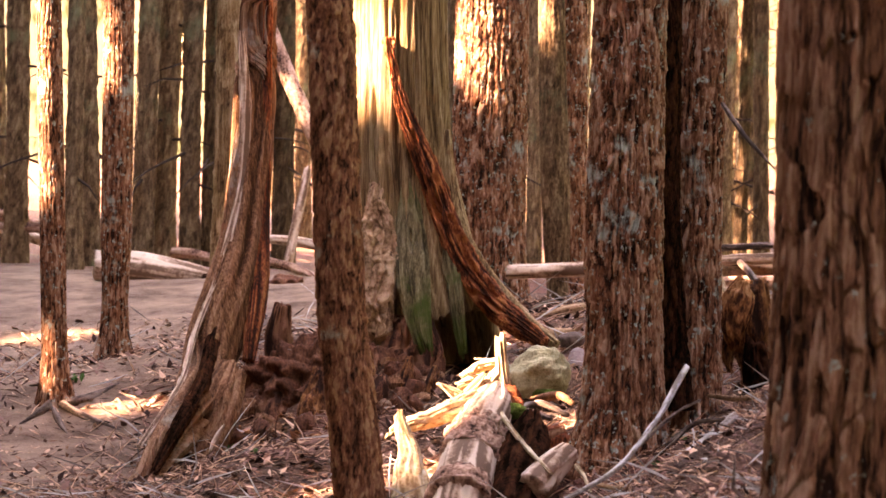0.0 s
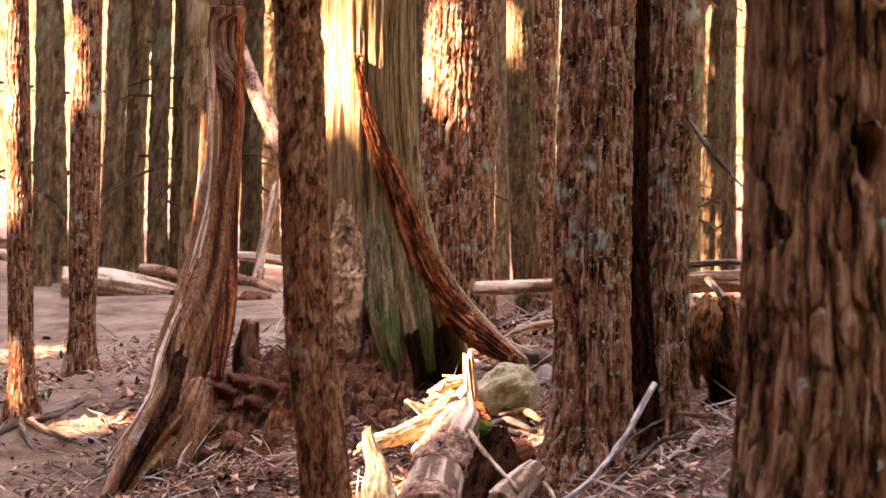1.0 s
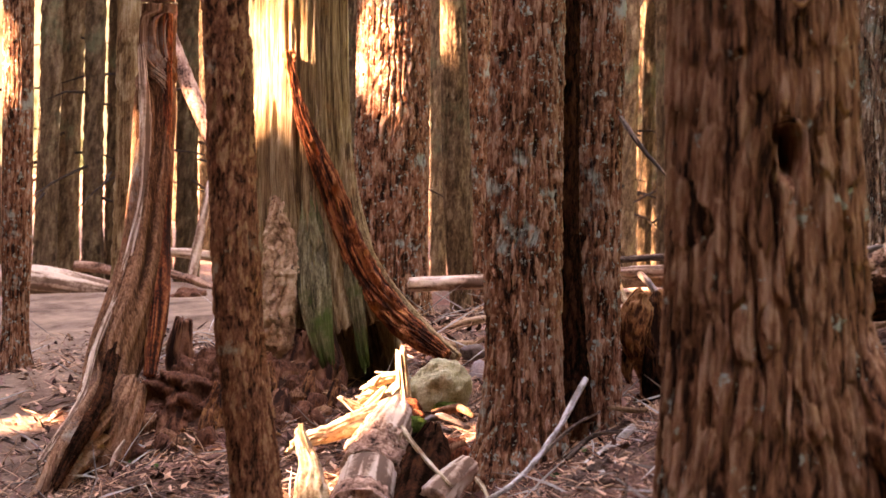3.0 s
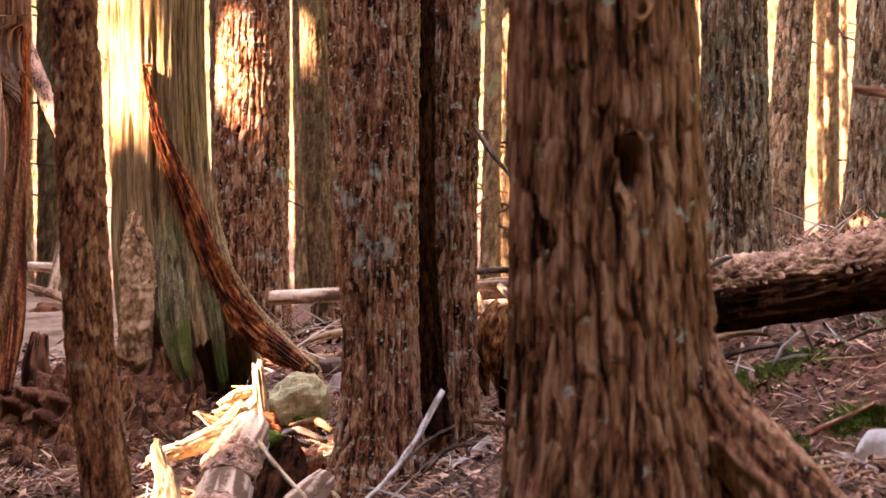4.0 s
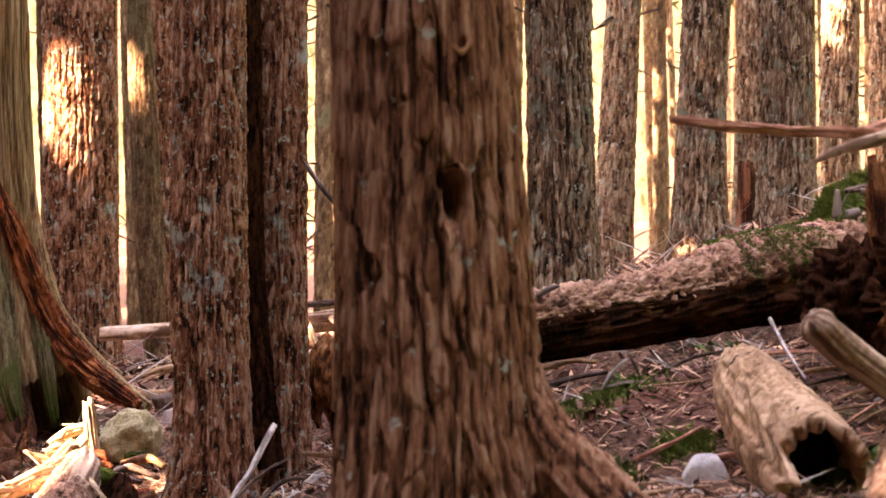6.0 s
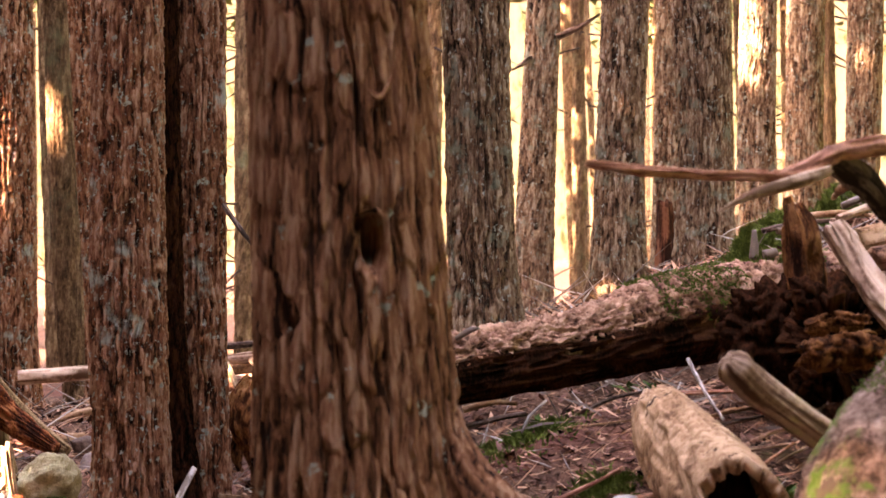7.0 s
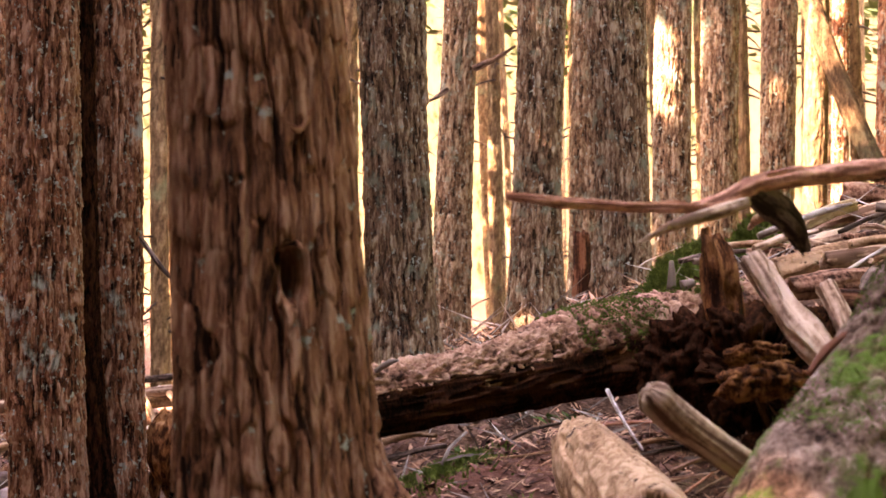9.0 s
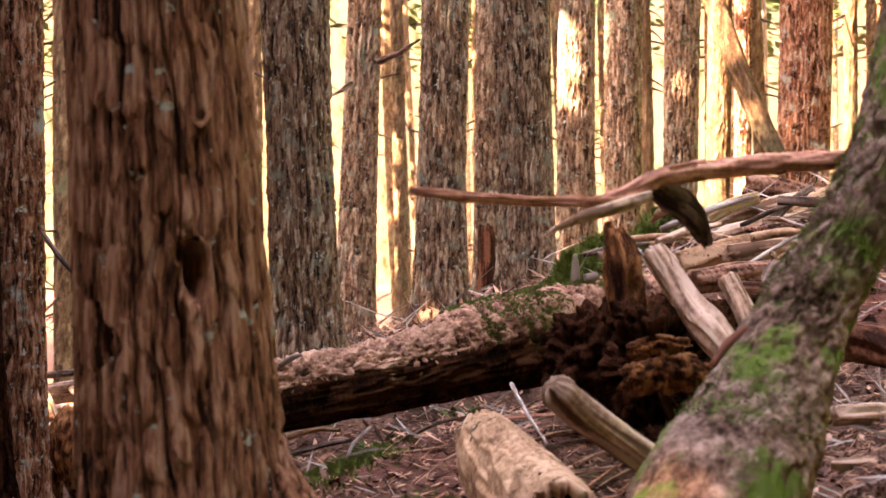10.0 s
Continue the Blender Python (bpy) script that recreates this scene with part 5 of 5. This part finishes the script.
# lower half covered in near-black wood, shade painted as colour
part("underside", tube([(0.348, 6.780, 0.727, 0.069), (0.561, 6.970, 0.752, 0.078), (0.975, 7.310, 0.797, 0.089), (1.403, 7.650, 0.858, 0.115), (1.767, 7.890, 0.885, 0.131)], 110, 0.012, grain(0.02, 0.03, 0.15), 153, jag=(0.03, 0.05)), wood_dark, moss_log, "dark tube with the shade under the log put into its colour")
moss_on(moss_log, moss_log.children[0], 26000, 0.53, 0.3, 351, (1.15, 9.0), 0.012)
part("branch_stub", tube([(1.688, 7.900, 1.095, 0.018), (1.691, 7.900, 1.144, 0.014), (1.690, 7.900, 1.193, 0.008)], 10, 0.01), stick_pale, moss_log.children[0], "pale broken stub")
part("branch_stub", tube([(1.712, 7.850, 1.105, 0.02), (1.758, 7.850, 1.118, 0.014)], 10, 0.01), stick_pale, moss_log.children[0], "pale broken stub")
part("branch_stub", tube([(0.581, 6.980, 0.877, 0.008), (0.622, 6.950, 0.904, 0.009), (0.645, 6.930, 0.911, 0.004)], 8, 0.01), stick_pale, moss_log.children[0], "pale broken stub")

wad = thing("root_wad", (1.593, 6.200, 0.682), "broken rotten log end with a dark hollow and orange heartwood", "root wad")
# shell coloured near-black so that the cavity's shade is in the colour
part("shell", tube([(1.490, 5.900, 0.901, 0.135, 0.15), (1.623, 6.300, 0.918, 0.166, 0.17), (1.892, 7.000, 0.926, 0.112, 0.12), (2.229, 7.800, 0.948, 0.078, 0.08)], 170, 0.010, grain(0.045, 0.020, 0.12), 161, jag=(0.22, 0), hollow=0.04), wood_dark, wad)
part("upright_shard", tube([(1.433, 6.000, 1.032, 0.05), (1.419, 6.000, 1.137, 0.052), (1.414, 6.000, 1.194, 0.045), (1.402, 6.000, 1.240, 0.028)], 50, 0.008, grain(0.022, 0.02, 0.10), 162, jag=(0, 0.05)), wood_rust, wad, "upright red-brown shard")
for n, (p, q, r) in enumerate([((1.366, 5.720, 0.955), (1.508, 5.700, 0.970), 0.024), ((1.362, 5.680, 0.889), (1.540, 5.660, 0.897), 0.036), ((1.361, 5.850, 1.038), (1.437, 5.800, 0.994), 0.04), ((1.526, 5.750, 0.849), (1.563, 5.700, 0.780), 0.03), ((1.356, 5.780, 0.838), (1.406, 5.750, 0.774), 0.04), ((1.408, 5.700, 0.713), (1.584, 5.700, 0.736), 0.05), ((1.436, 5.800, 0.921), (1.555, 5.800, 0.926), 0.016), ((1.385, 5.750, 0.839), (1.496, 5.750, 0.814), 0.018)]):
    c = (np.array(p) + np.array(q)) / 2
    part("heartwood", tube([(*p, r * 0.6, r * 0.5), (*c, r * 1.2, r * 0.9), (*q, r * 0.5, r * 0.4)], 44, 0.006, flakes(r * 0.35, 0.03, 0.03), 163 + n, jag=(r, r)), wood_rust if n in (0, 1, 6) else wood_dark, wad, "crumbling orange heartwood" if n in (0, 1, 6) else "")
# near-black lump added in place of the cavity's deep shade
solo("rotten_wood", lump((1.530, 6.600, 0.883), (0.20, 0.2, 0.17), 170, 0.5, 5, 90, 60), wood_dark, "dark lump standing for the shaded cavity under the log", "rotten wood")
limb("broken_branch", [(1.404, 5.600, 1.204, 0.034), (1.458, 5.500, 1.086, 0.036), (1.495, 5.400, 1.006, 0.044), (1.520, 5.350, 0.960, 0.035)], wood_pale, "grey-brown barkless limb leaning on the heap", "branch", 171, 44, 0.010, grain(0.016, 0.020, 0.2), jag=(0.03, 0.03))
limb("broken_branch", [(1.790, 6.300, 1.115, 0.03), (1.810, 6.250, 1.049, 0.03), (1.839, 6.200, 0.955, 0.028)], wood_pale, "short grey piece of limb in the heap", "branch", 172, 34, 0.010, grain(0.013, 0.018, 0.2), jag=(0.02, 0.02))
limb("broken_branch", [(0.963, 4.735, 0.934, 0.022), (0.972, 4.740, 0.926, 0.034), (1.000, 4.760, 0.900, 0.038), (1.108, 4.820, 0.820, 0.036), (1.243, 4.900, 0.730, 0.038)], wood_pale, "thick stub of barkless limb lying on the slope", "branch", 173, 60, 0.006, grain(0.007, 0.022, 0.3))
def weathered(t, s, r, d):
    """Relief of old barkless wood, grained and flaking."""
    chips_off, own = plates(t, s, r, d, 0.005, 0.09, 0.10, 0.1)
    return chips_off + fibres(t, s, r, d + 1, 0.007, 0.040, 0.3)[0], own


split = thing("split_log", (1.033, 5.700, 0.480), "tan weathered split log with insect holes and a dark hollow end", "log")
part("body", tube([(1.050, 6.180, 0.690, 0.100, 0.065), (1.056, 6.080, 0.668, 0.125, 0.085), (1.066, 5.850, 0.622, 0.148, 0.10), (1.085, 5.550, 0.560, 0.170, 0.115), (1.098, 5.300, 0.512, 0.178, 0.12)], 150, 0.008, weathered, 174, jag=(0.05, 0.17), hollow=0.035,
     dents=[((0.985, 6.000, 0.740), 0.016, 0.012, 0.03), ((0.975, 5.900, 0.720), 0.014, 0.012, 0.03), ((1.010, 5.940, 0.735), 0.016, 0.010, 0.025), ((0.968, 5.800, 0.700), 0.012, 0.012, 0.03), ((1.000, 5.850, 0.725), 0.012, 0.010, 0.025)]), wood_tan, split)
# near-black core fills the hollow, painting its shade
part("hollow", tube([(1.054, 6.060, 0.660, 0.075, 0.045), (1.066, 5.800, 0.610, 0.100, 0.065), (1.088, 5.430, 0.530, 0.125, 0.08)], 60, 0.014, grain(0.014, 0.03, 0.12), 175), wood_dark, split, "dark core with the shade of the hollow put into its colour")

for n, (p, q, r, m, lab) in enumerate([((2.222, 8.500, 1.141), (2.804, 8.800, 1.229), 0.055, wood_tan, "orange-brown barkless log on the heap"), ((2.634, 9.600, 1.302), (3.317, 9.800, 1.449), 0.035, wood_pale, "pale log high on the heap"), ((3.044, 10.400, 1.488), (3.355, 10.400, 1.431), 0.05, bark_log, "dark log behind the heap"), ((2.117, 7.900, 1.086), (2.517, 8.000, 1.113), 0.045, bark_log, "pinkish bark-covered log in the heap"), ((2.470, 9.000, 1.236), (3.065, 9.200, 1.320), 0.04, wood_pale, "pale barkless log in the heap"),
                                       ((2.663, 8.900, 1.277), (2.959, 9.200, 1.444), 0.018, stick_dark, "dark stick across the heap"), ((2.581, 9.400, 1.331), (2.835, 9.600, 1.410), 0.03, wood_split, "yellowish split wood on the heap"), ((2.394, 7.800, 1.141), (2.283, 7.600, 1.067), 0.03, stick_dark, "dark curled branch in the heap"), ((2.382, 8.400, 1.181), (2.842, 8.600, 1.194), 0.035, wood_pale, "pale log in the heap"), ((2.904, 9.300, 1.336), (3.403, 9.600, 1.479), 0.04, wood_tan, "tan log in the heap"), ((2.117, 7.400, 1.055), (2.285, 7.200, 1.018), 0.04, wood_rot, "dark rotten log in the heap"), ((1.996, 6.000, 0.749), (2.286, 6.100, 0.718), 0.03, wood_pale, "pinkish fallen log on the slope"), ((2.180, 6.600, 0.933), (2.401, 6.400, 0.870), 0.06, wood_rot, "dark rotten log behind the leaning trunk"), ((1.796, 5.400, 0.670), (1.987, 5.300, 0.646), 0.03, wood_pale, "weathered stick on the slope")]):
    c = (np.array(p) + np.array(q)) / 2 + np.array((0, 0, 0.012))
    limb("fallen_log", [(*p, r), (*c, r * 1.05), (*q, r * 0.9)], m, lab, "log", 180 + n, 28, 0.02, grain(0.012, 0.025, 0.25), jag=(0.03, 0.03), group="wood heap")
rng = np.random.default_rng(31)
for n in range(46):
    p = np.array((2.609, 8.800, 1.199)) + np.array((rng.uniform(-0.34, 0.5), rng.uniform(-1.0, 1.2), rng.uniform(-0.13, 0.16)))
    a, ln, r = rng.uniform(-0.6, 0.6) + (1.6 if n % 4 == 0 else 0), rng.uniform(0.06, 0.2), rng.uniform(0.007, 0.022)
    d = np.array((math.cos(a), math.sin(a), rng.uniform(-0.3, 0.5))) * ln
    limb("broken_branch", [(*(p - d), r), (*(p + np.array((0, 0, 0.01))), r), (*(p + d), r * 0.6)], (wood_pale, stick_dark, wood_tan, stick_pale, bark_log)[n % 5], "short broken piece of branch in the wood heap", "branch", 200 + n, 10, 0.03, grain(0.004, 0.012, 0.1), jag=(0.01, 0.01), group="wood heap")

limb("broken_stump", [(2.475, 14.300, 0.794, 0.075), (2.481, 14.300, 1.111, 0.06), (2.478, 14.300, 1.341, 0.05)], wood_rot, "dark broken stump beside a conifer", "stump", 190, 40, 0.014, grain(0.018, 0.03, 0.2), jag=(0, 0.06))
for n, (p, r, lab) in enumerate([((2.465, 11.000, 1.241), (0.30, 0.35), "dark green mossy hummock on the slope"), ((2.724, 10.800, 1.243), (0.25, 0.35), "yellow-green mossy hummock on the slope"), ((2.241, 10.600, 1.232), (0.14, 0.2), "low mossy hummock on the slope")]):
    moss_bed(p, r, 7000, 192 + n, lab, 0.04, 0.20)

# The mossy trunk close to the camera with the bare branch caught behind it.
mossy = thing("mossy_log", (1.135, 4.200, 0.622), "leaning broken trunk with pale bark and thick green moss", "log")
part("body", tube([(1.070, 4.050, 0.560, 0.165), (1.150, 4.130, 0.735, 0.158), (1.234, 4.220, 0.828, 0.138), (1.314, 4.320, 0.926, 0.116), (1.386, 4.400, 1.031, 0.098), (1.482, 4.450, 1.165, 0.084), (1.590, 4.500, 1.331, 0.076), (1.672, 4.550, 1.520, 0.073), (1.760, 4.650, 1.830, 0.072), (1.830, 4.720, 2.150, 0.070)], 160, 0.009, flakes(0.008, 0.035, 0.05), 211, dents=[((1.581, 4.460, 1.445), 0.018, 0.018, 0.03)]), bark_moss, mossy)
moss_on(mossy, mossy.children[0], 18000, 0.585, 0.5, 352, (-9.0, 9.0), 0.007)
part("bark_sliver", tube([(1.197, 4.330, 0.983, 0.006), (1.240, 4.350, 1.030, 0.009), (1.309, 4.370, 1.072, 0.005)], 8, 0.01), stick_red, mossy, "orange sliver of wood")

bough = thing("dead_bough", (1.541, 4.550, 1.387), "bare reddish-brown dead bough caught behind the leaning trunk", "branch")
part("bough", tube([(0.613, 4.300, 1.332, 0.007), (0.652, 4.300, 1.327, 0.010), (0.777, 4.340, 1.314, 0.010), (0.927, 4.380, 1.308, 0.011), (1.037, 4.420, 1.314, 0.015), (1.133, 4.460, 1.352, 0.020), (1.306, 4.520, 1.374, 0.021), (1.557, 4.600, 1.388, 0.020), (1.763, 4.660, 1.392, 0.018)], 30, 0.008, grain(0.008, 0.013, 0.10), 221), stick_red, bough)
part("side_splinter", tube([(0.858, 4.280, 1.238, 0.002), (0.921, 4.300, 1.268, 0.009), (1.012, 4.360, 1.291, 0.014), (1.110, 4.440, 1.316, 0.012)], 16, 0.010, grain(0.004, 0.01, 0.15), 222), wood_pale, bough, "pale pointed splinter")
part("fork", tube([(1.110, 4.470, 1.350, 0.022), (1.165, 4.500, 1.320, 0.032), (1.222, 4.540, 1.276, 0.027), (1.258, 4.580, 1.226, 0.014)], 40, 0.008, grain(0.010, 0.014, 0.06), 223, jag=(0.0, 0.05)), stick_dark, bough, "dark stubby fork", smooth=False)

# Small things on the slope by the near tree.
wx, wy, wz = (0.925, 5.900, 0.426)
solo("stone", lump((wx, wy, max(wz - 0.03, gz(wx, wy) + 0.025)), (0.062, 0.055, 0.056), 231, 0.10, 2.2, 48, 32, 0.25), stone_white, "rounded whitish stone beside the split log", "stone")
for n, (pts, w, m, lab) in enumerate([([(0.745, 6.700, 0.600), (0.763, 6.700, 0.652), (0.820, 6.700, 0.709)], 0.007, stick_pale, "pale bent twig on the moss"), ([(0.640, 6.600, 0.467), (0.805, 6.500, 0.495), (0.987, 6.400, 0.567)], 0.007, stick_red, "long thin red-brown twig on the slope"), ([(1.238, 6.700, 0.820), (1.230, 6.400, 0.749), (1.223, 6.100, 0.694)], 0.007, stick_pale, "pale twig leaning on the split log"), ([(0.626, 7.300, 0.635), (0.715, 7.300, 0.657), (0.784, 7.200, 0.661)], 0.012, wood_tan, "strip of bark under the log"),
                                      ([(0.609, 7.000, 0.607), (0.711, 7.000, 0.633), (0.796, 7.000, 0.646)], 0.011, stick_dark, "dark stick under the log"), ([(0.640, 6.600, 0.528), (0.720, 6.600, 0.545), (0.785, 6.600, 0.542)], 0.009, wood_pale, "pale stick on the slope"), ([(0.842, 6.300, 0.483), (0.918, 6.300, 0.515), (0.964, 6.200, 0.556)], 0.013, wood_tan, "tan stick on the slope")]):
    limb("stick", [(*p, w * (1 - 0.2 * k)) for k, p in enumerate(pts)], m, lab, "stick", 240 + n, 8, 0.03, grain(0.002, 0.006, 0.1), group="loose sticks")


rng = np.random.default_rng(47)
for n in range(34):
    x, y = rng.uniform(0.5, 1.45), rng.uniform(5.2, 7.1)
    a, ln, r = rng.uniform(-0.7, 0.7), rng.uniform(0.04, 0.15), rng.uniform(0.003, 0.009)
    ends = [(x + k * ln * math.cos(a), y + k * ln * math.sin(a)) for k in (-1, 0, 1)]
    rise = rng.uniform(0.0, 0.05)
    limb("stick", [(ends[0][0], ends[0][1], gz(*ends[0]) + r, r), (ends[1][0], ends[1][1] + rng.normal() * 0.012, gz(*ends[1]) + r + rise * 0.6, r * 0.9), (ends[2][0], ends[2][1], gz(*ends[2]) + r + rise, r * 0.6)], (stick_dark, wood_pale, stick_red, wood_tan, bark_log)[n % 5],
         ("dark thin stick", "pale weathered stick", "red-brown twig", "tan strip of wood", "strip of pinkish bark")[n % 5] + " in the litter below the log", "stick", 400 + n, 8, 0.03, grain(0.002, 0.006, 0.1), group="loose sticks")


def sprig(place, seed, size, label):
    """A low plant: pointed folded leaves fanning from one foot."""
    g = np.random.default_rng(seed)
    plant_ob = thing("small_plant", (place[0], place[1], gz(place[0], place[1])), label, "plant", "ground plants")
    foot = np.array(plant_ob.location)
    for k in range(14):
        a, e = g.random() * 6.28, g.uniform(0.25, 1.1)
        ln = size * g.uniform(0.6, 1.2)
        d = np.array((math.cos(a) * math.cos(e), math.sin(a) * math.cos(e), math.sin(e)))
        s = np.array((-math.sin(a), math.cos(a), 0.3)) * ln * 0.2
        t = np.array((math.sin(a), -math.cos(a), 0.3)) * ln * 0.2
        p = foot + g.normal(size=3) * np.array((1, 1, 0)) * size * 0.4
        v = np.array([p, p + d * ln * 0.5 + s, p + d * ln + np.array((0, 0, -0.15 * ln)), p + d * ln * 0.5 + t, p + d * ln * 0.5])
        part("leaf", (v, [[0, 1, 4], [1, 2, 4], [2, 3, 4], [3, 0, 4]], np.full(5, 0.5)), leaf_green, plant_ob, smooth=False)


for n, (p, s) in enumerate([((-2.285, 10.000, -0.136), 0.05), ((-3.413, 11.400, -0.072), 0.06), ((-4.302, 13.000, -0.079), 0.06), ((-0.355, 8.300, 0.074), 0.06), ((1.217, 5.500, 0.673), 0.09), ((1.282, 5.600, 0.690), 0.08), ((0.747, 5.900, 0.398), 0.03), ((0.831, 7.000, 0.643), 0.05), ((1.186, 7.100, 0.773), 0.07), ((1.045, 9.000, 0.919), 0.06), ((-0.292, 8.900, 0.149), 0.05), ((1.087, 9.400, 0.901), 0.05), ((-2.100, 9.600, -0.068), 0.03), ((1.218, 5.700, 0.705), 0.05)]):
    sprig(p, 260 + n, s, "small green plant in the needle litter")
for n, (p, r) in enumerate([((0.684, 6.700, 0.613), (0.13, 0.2)), ((0.820, 6.800, 0.625), (0.10, 0.16)), ((0.752, 6.900, 0.591), (0.10, 0.2)), ((1.223, 5.400, 0.669), (0.10, 0.14)), ((0.697, 6.100, 0.446), (0.06, 0.08)), ((1.211, 5.600, 0.692), (0.07, 0.1)), ((0.917, 6.200, 0.596), (0.07, 0.1))]):
    moss_bed(p, r, 1800, 280 + n, "low cushion of green moss on the slope", 0.022, 0.012)


def scatter(name, count, label, category, material, low, high, seed, flat, trail=False):
    """Bark chips, needles and twigs strewn over the ground, thin on the trail."""
    g = np.random.default_rng(seed)
    y = 4.6 + 11.5 * g.random(count * 2) ** 1.2
    x = y * np.tan(np.radians(g.uniform(-20, 20.5, count * 2)))
    keep = (g.random(len(x)) < trail_at(x, y)) if trail else (g.random(len(x)) > trail_at(x, y) * 0.86)
    x, y = x[keep][:count], y[keep][:count]
    n = len(x)
    z = ground_at(x, y)
    a = g.random(n) * 6.28
    ln = g.uniform(low, high, n) * np.clip(y / 9, 0.7, 1.5)
    wd = ln * g.uniform(0.25, 0.5, n) if flat else np.clip(ln * 0.035, 0.002, 0.008)
    th = ln * 0.05 if flat else wd
    d = np.stack([np.cos(a), np.sin(a), g.normal(size=n) * 0.35], -1) * (ln / 2)[:, None]
    s = np.stack([-np.sin(a), np.cos(a), g.normal(size=n) * 0.25], -1) * (wd / 2)[:, None]
    c = np.stack([x, y, z + np.abs(d[:, 2]) * 0.6 + th * 0.5], -1)
    u = np.stack([0 * a, 0 * a, th], -1)
    bend = np.stack([-np.sin(a), np.cos(a), 0.4 + 0 * a], -1) * (ln * g.normal(size=n) * 0.08)[:, None]
    v = np.stack([c - d, c - s + bend, c + s + bend, c + d, c + u + bend], 1).reshape(-1, 3)
    i = np.arange(n)[:, None, None] * 5
    f = (i + np.array([[0, 4, 1], [1, 4, 3], [3, 4, 2], [2, 4, 0]])[None]).reshape(-1, 3).tolist()
    ob = new(name, mesh_of(name, (v, f, np.repeat(g.random(n), 5)), material, smooth=False))
    tagged(ob, label, category, kind="stuff")


scatter("bark_litter", 34000, "brown bark chips and dead leaves strewn over the ground", "litter", chips, 0.015, 0.06, 301, True)
scatter("needle_litter", 22000, "dead needles and fine twigs on the ground", "litter", chips, 0.06, 0.16, 302, False)
scatter("twig_litter", 1500, "thin dead twigs strewn over the ground", "litter", stick_pale, 0.15, 0.4, 303, False)
scatter("dark_litter", 42000, "dark decayed bark and leaves strewn over the ground", "litter", chips_dark, 0.02, 0.07, 304, True)
scatter("bark_slabs", 2000, "larger slabs of fallen bark lying on the ground", "litter", chips, 0.05, 0.12, 305, True)
scatter("trail_pebbles", 9000, "small pebbles and crumbs of bark on the dirt trail", "pebbles", chips, 0.012, 0.04, 306, True, True)
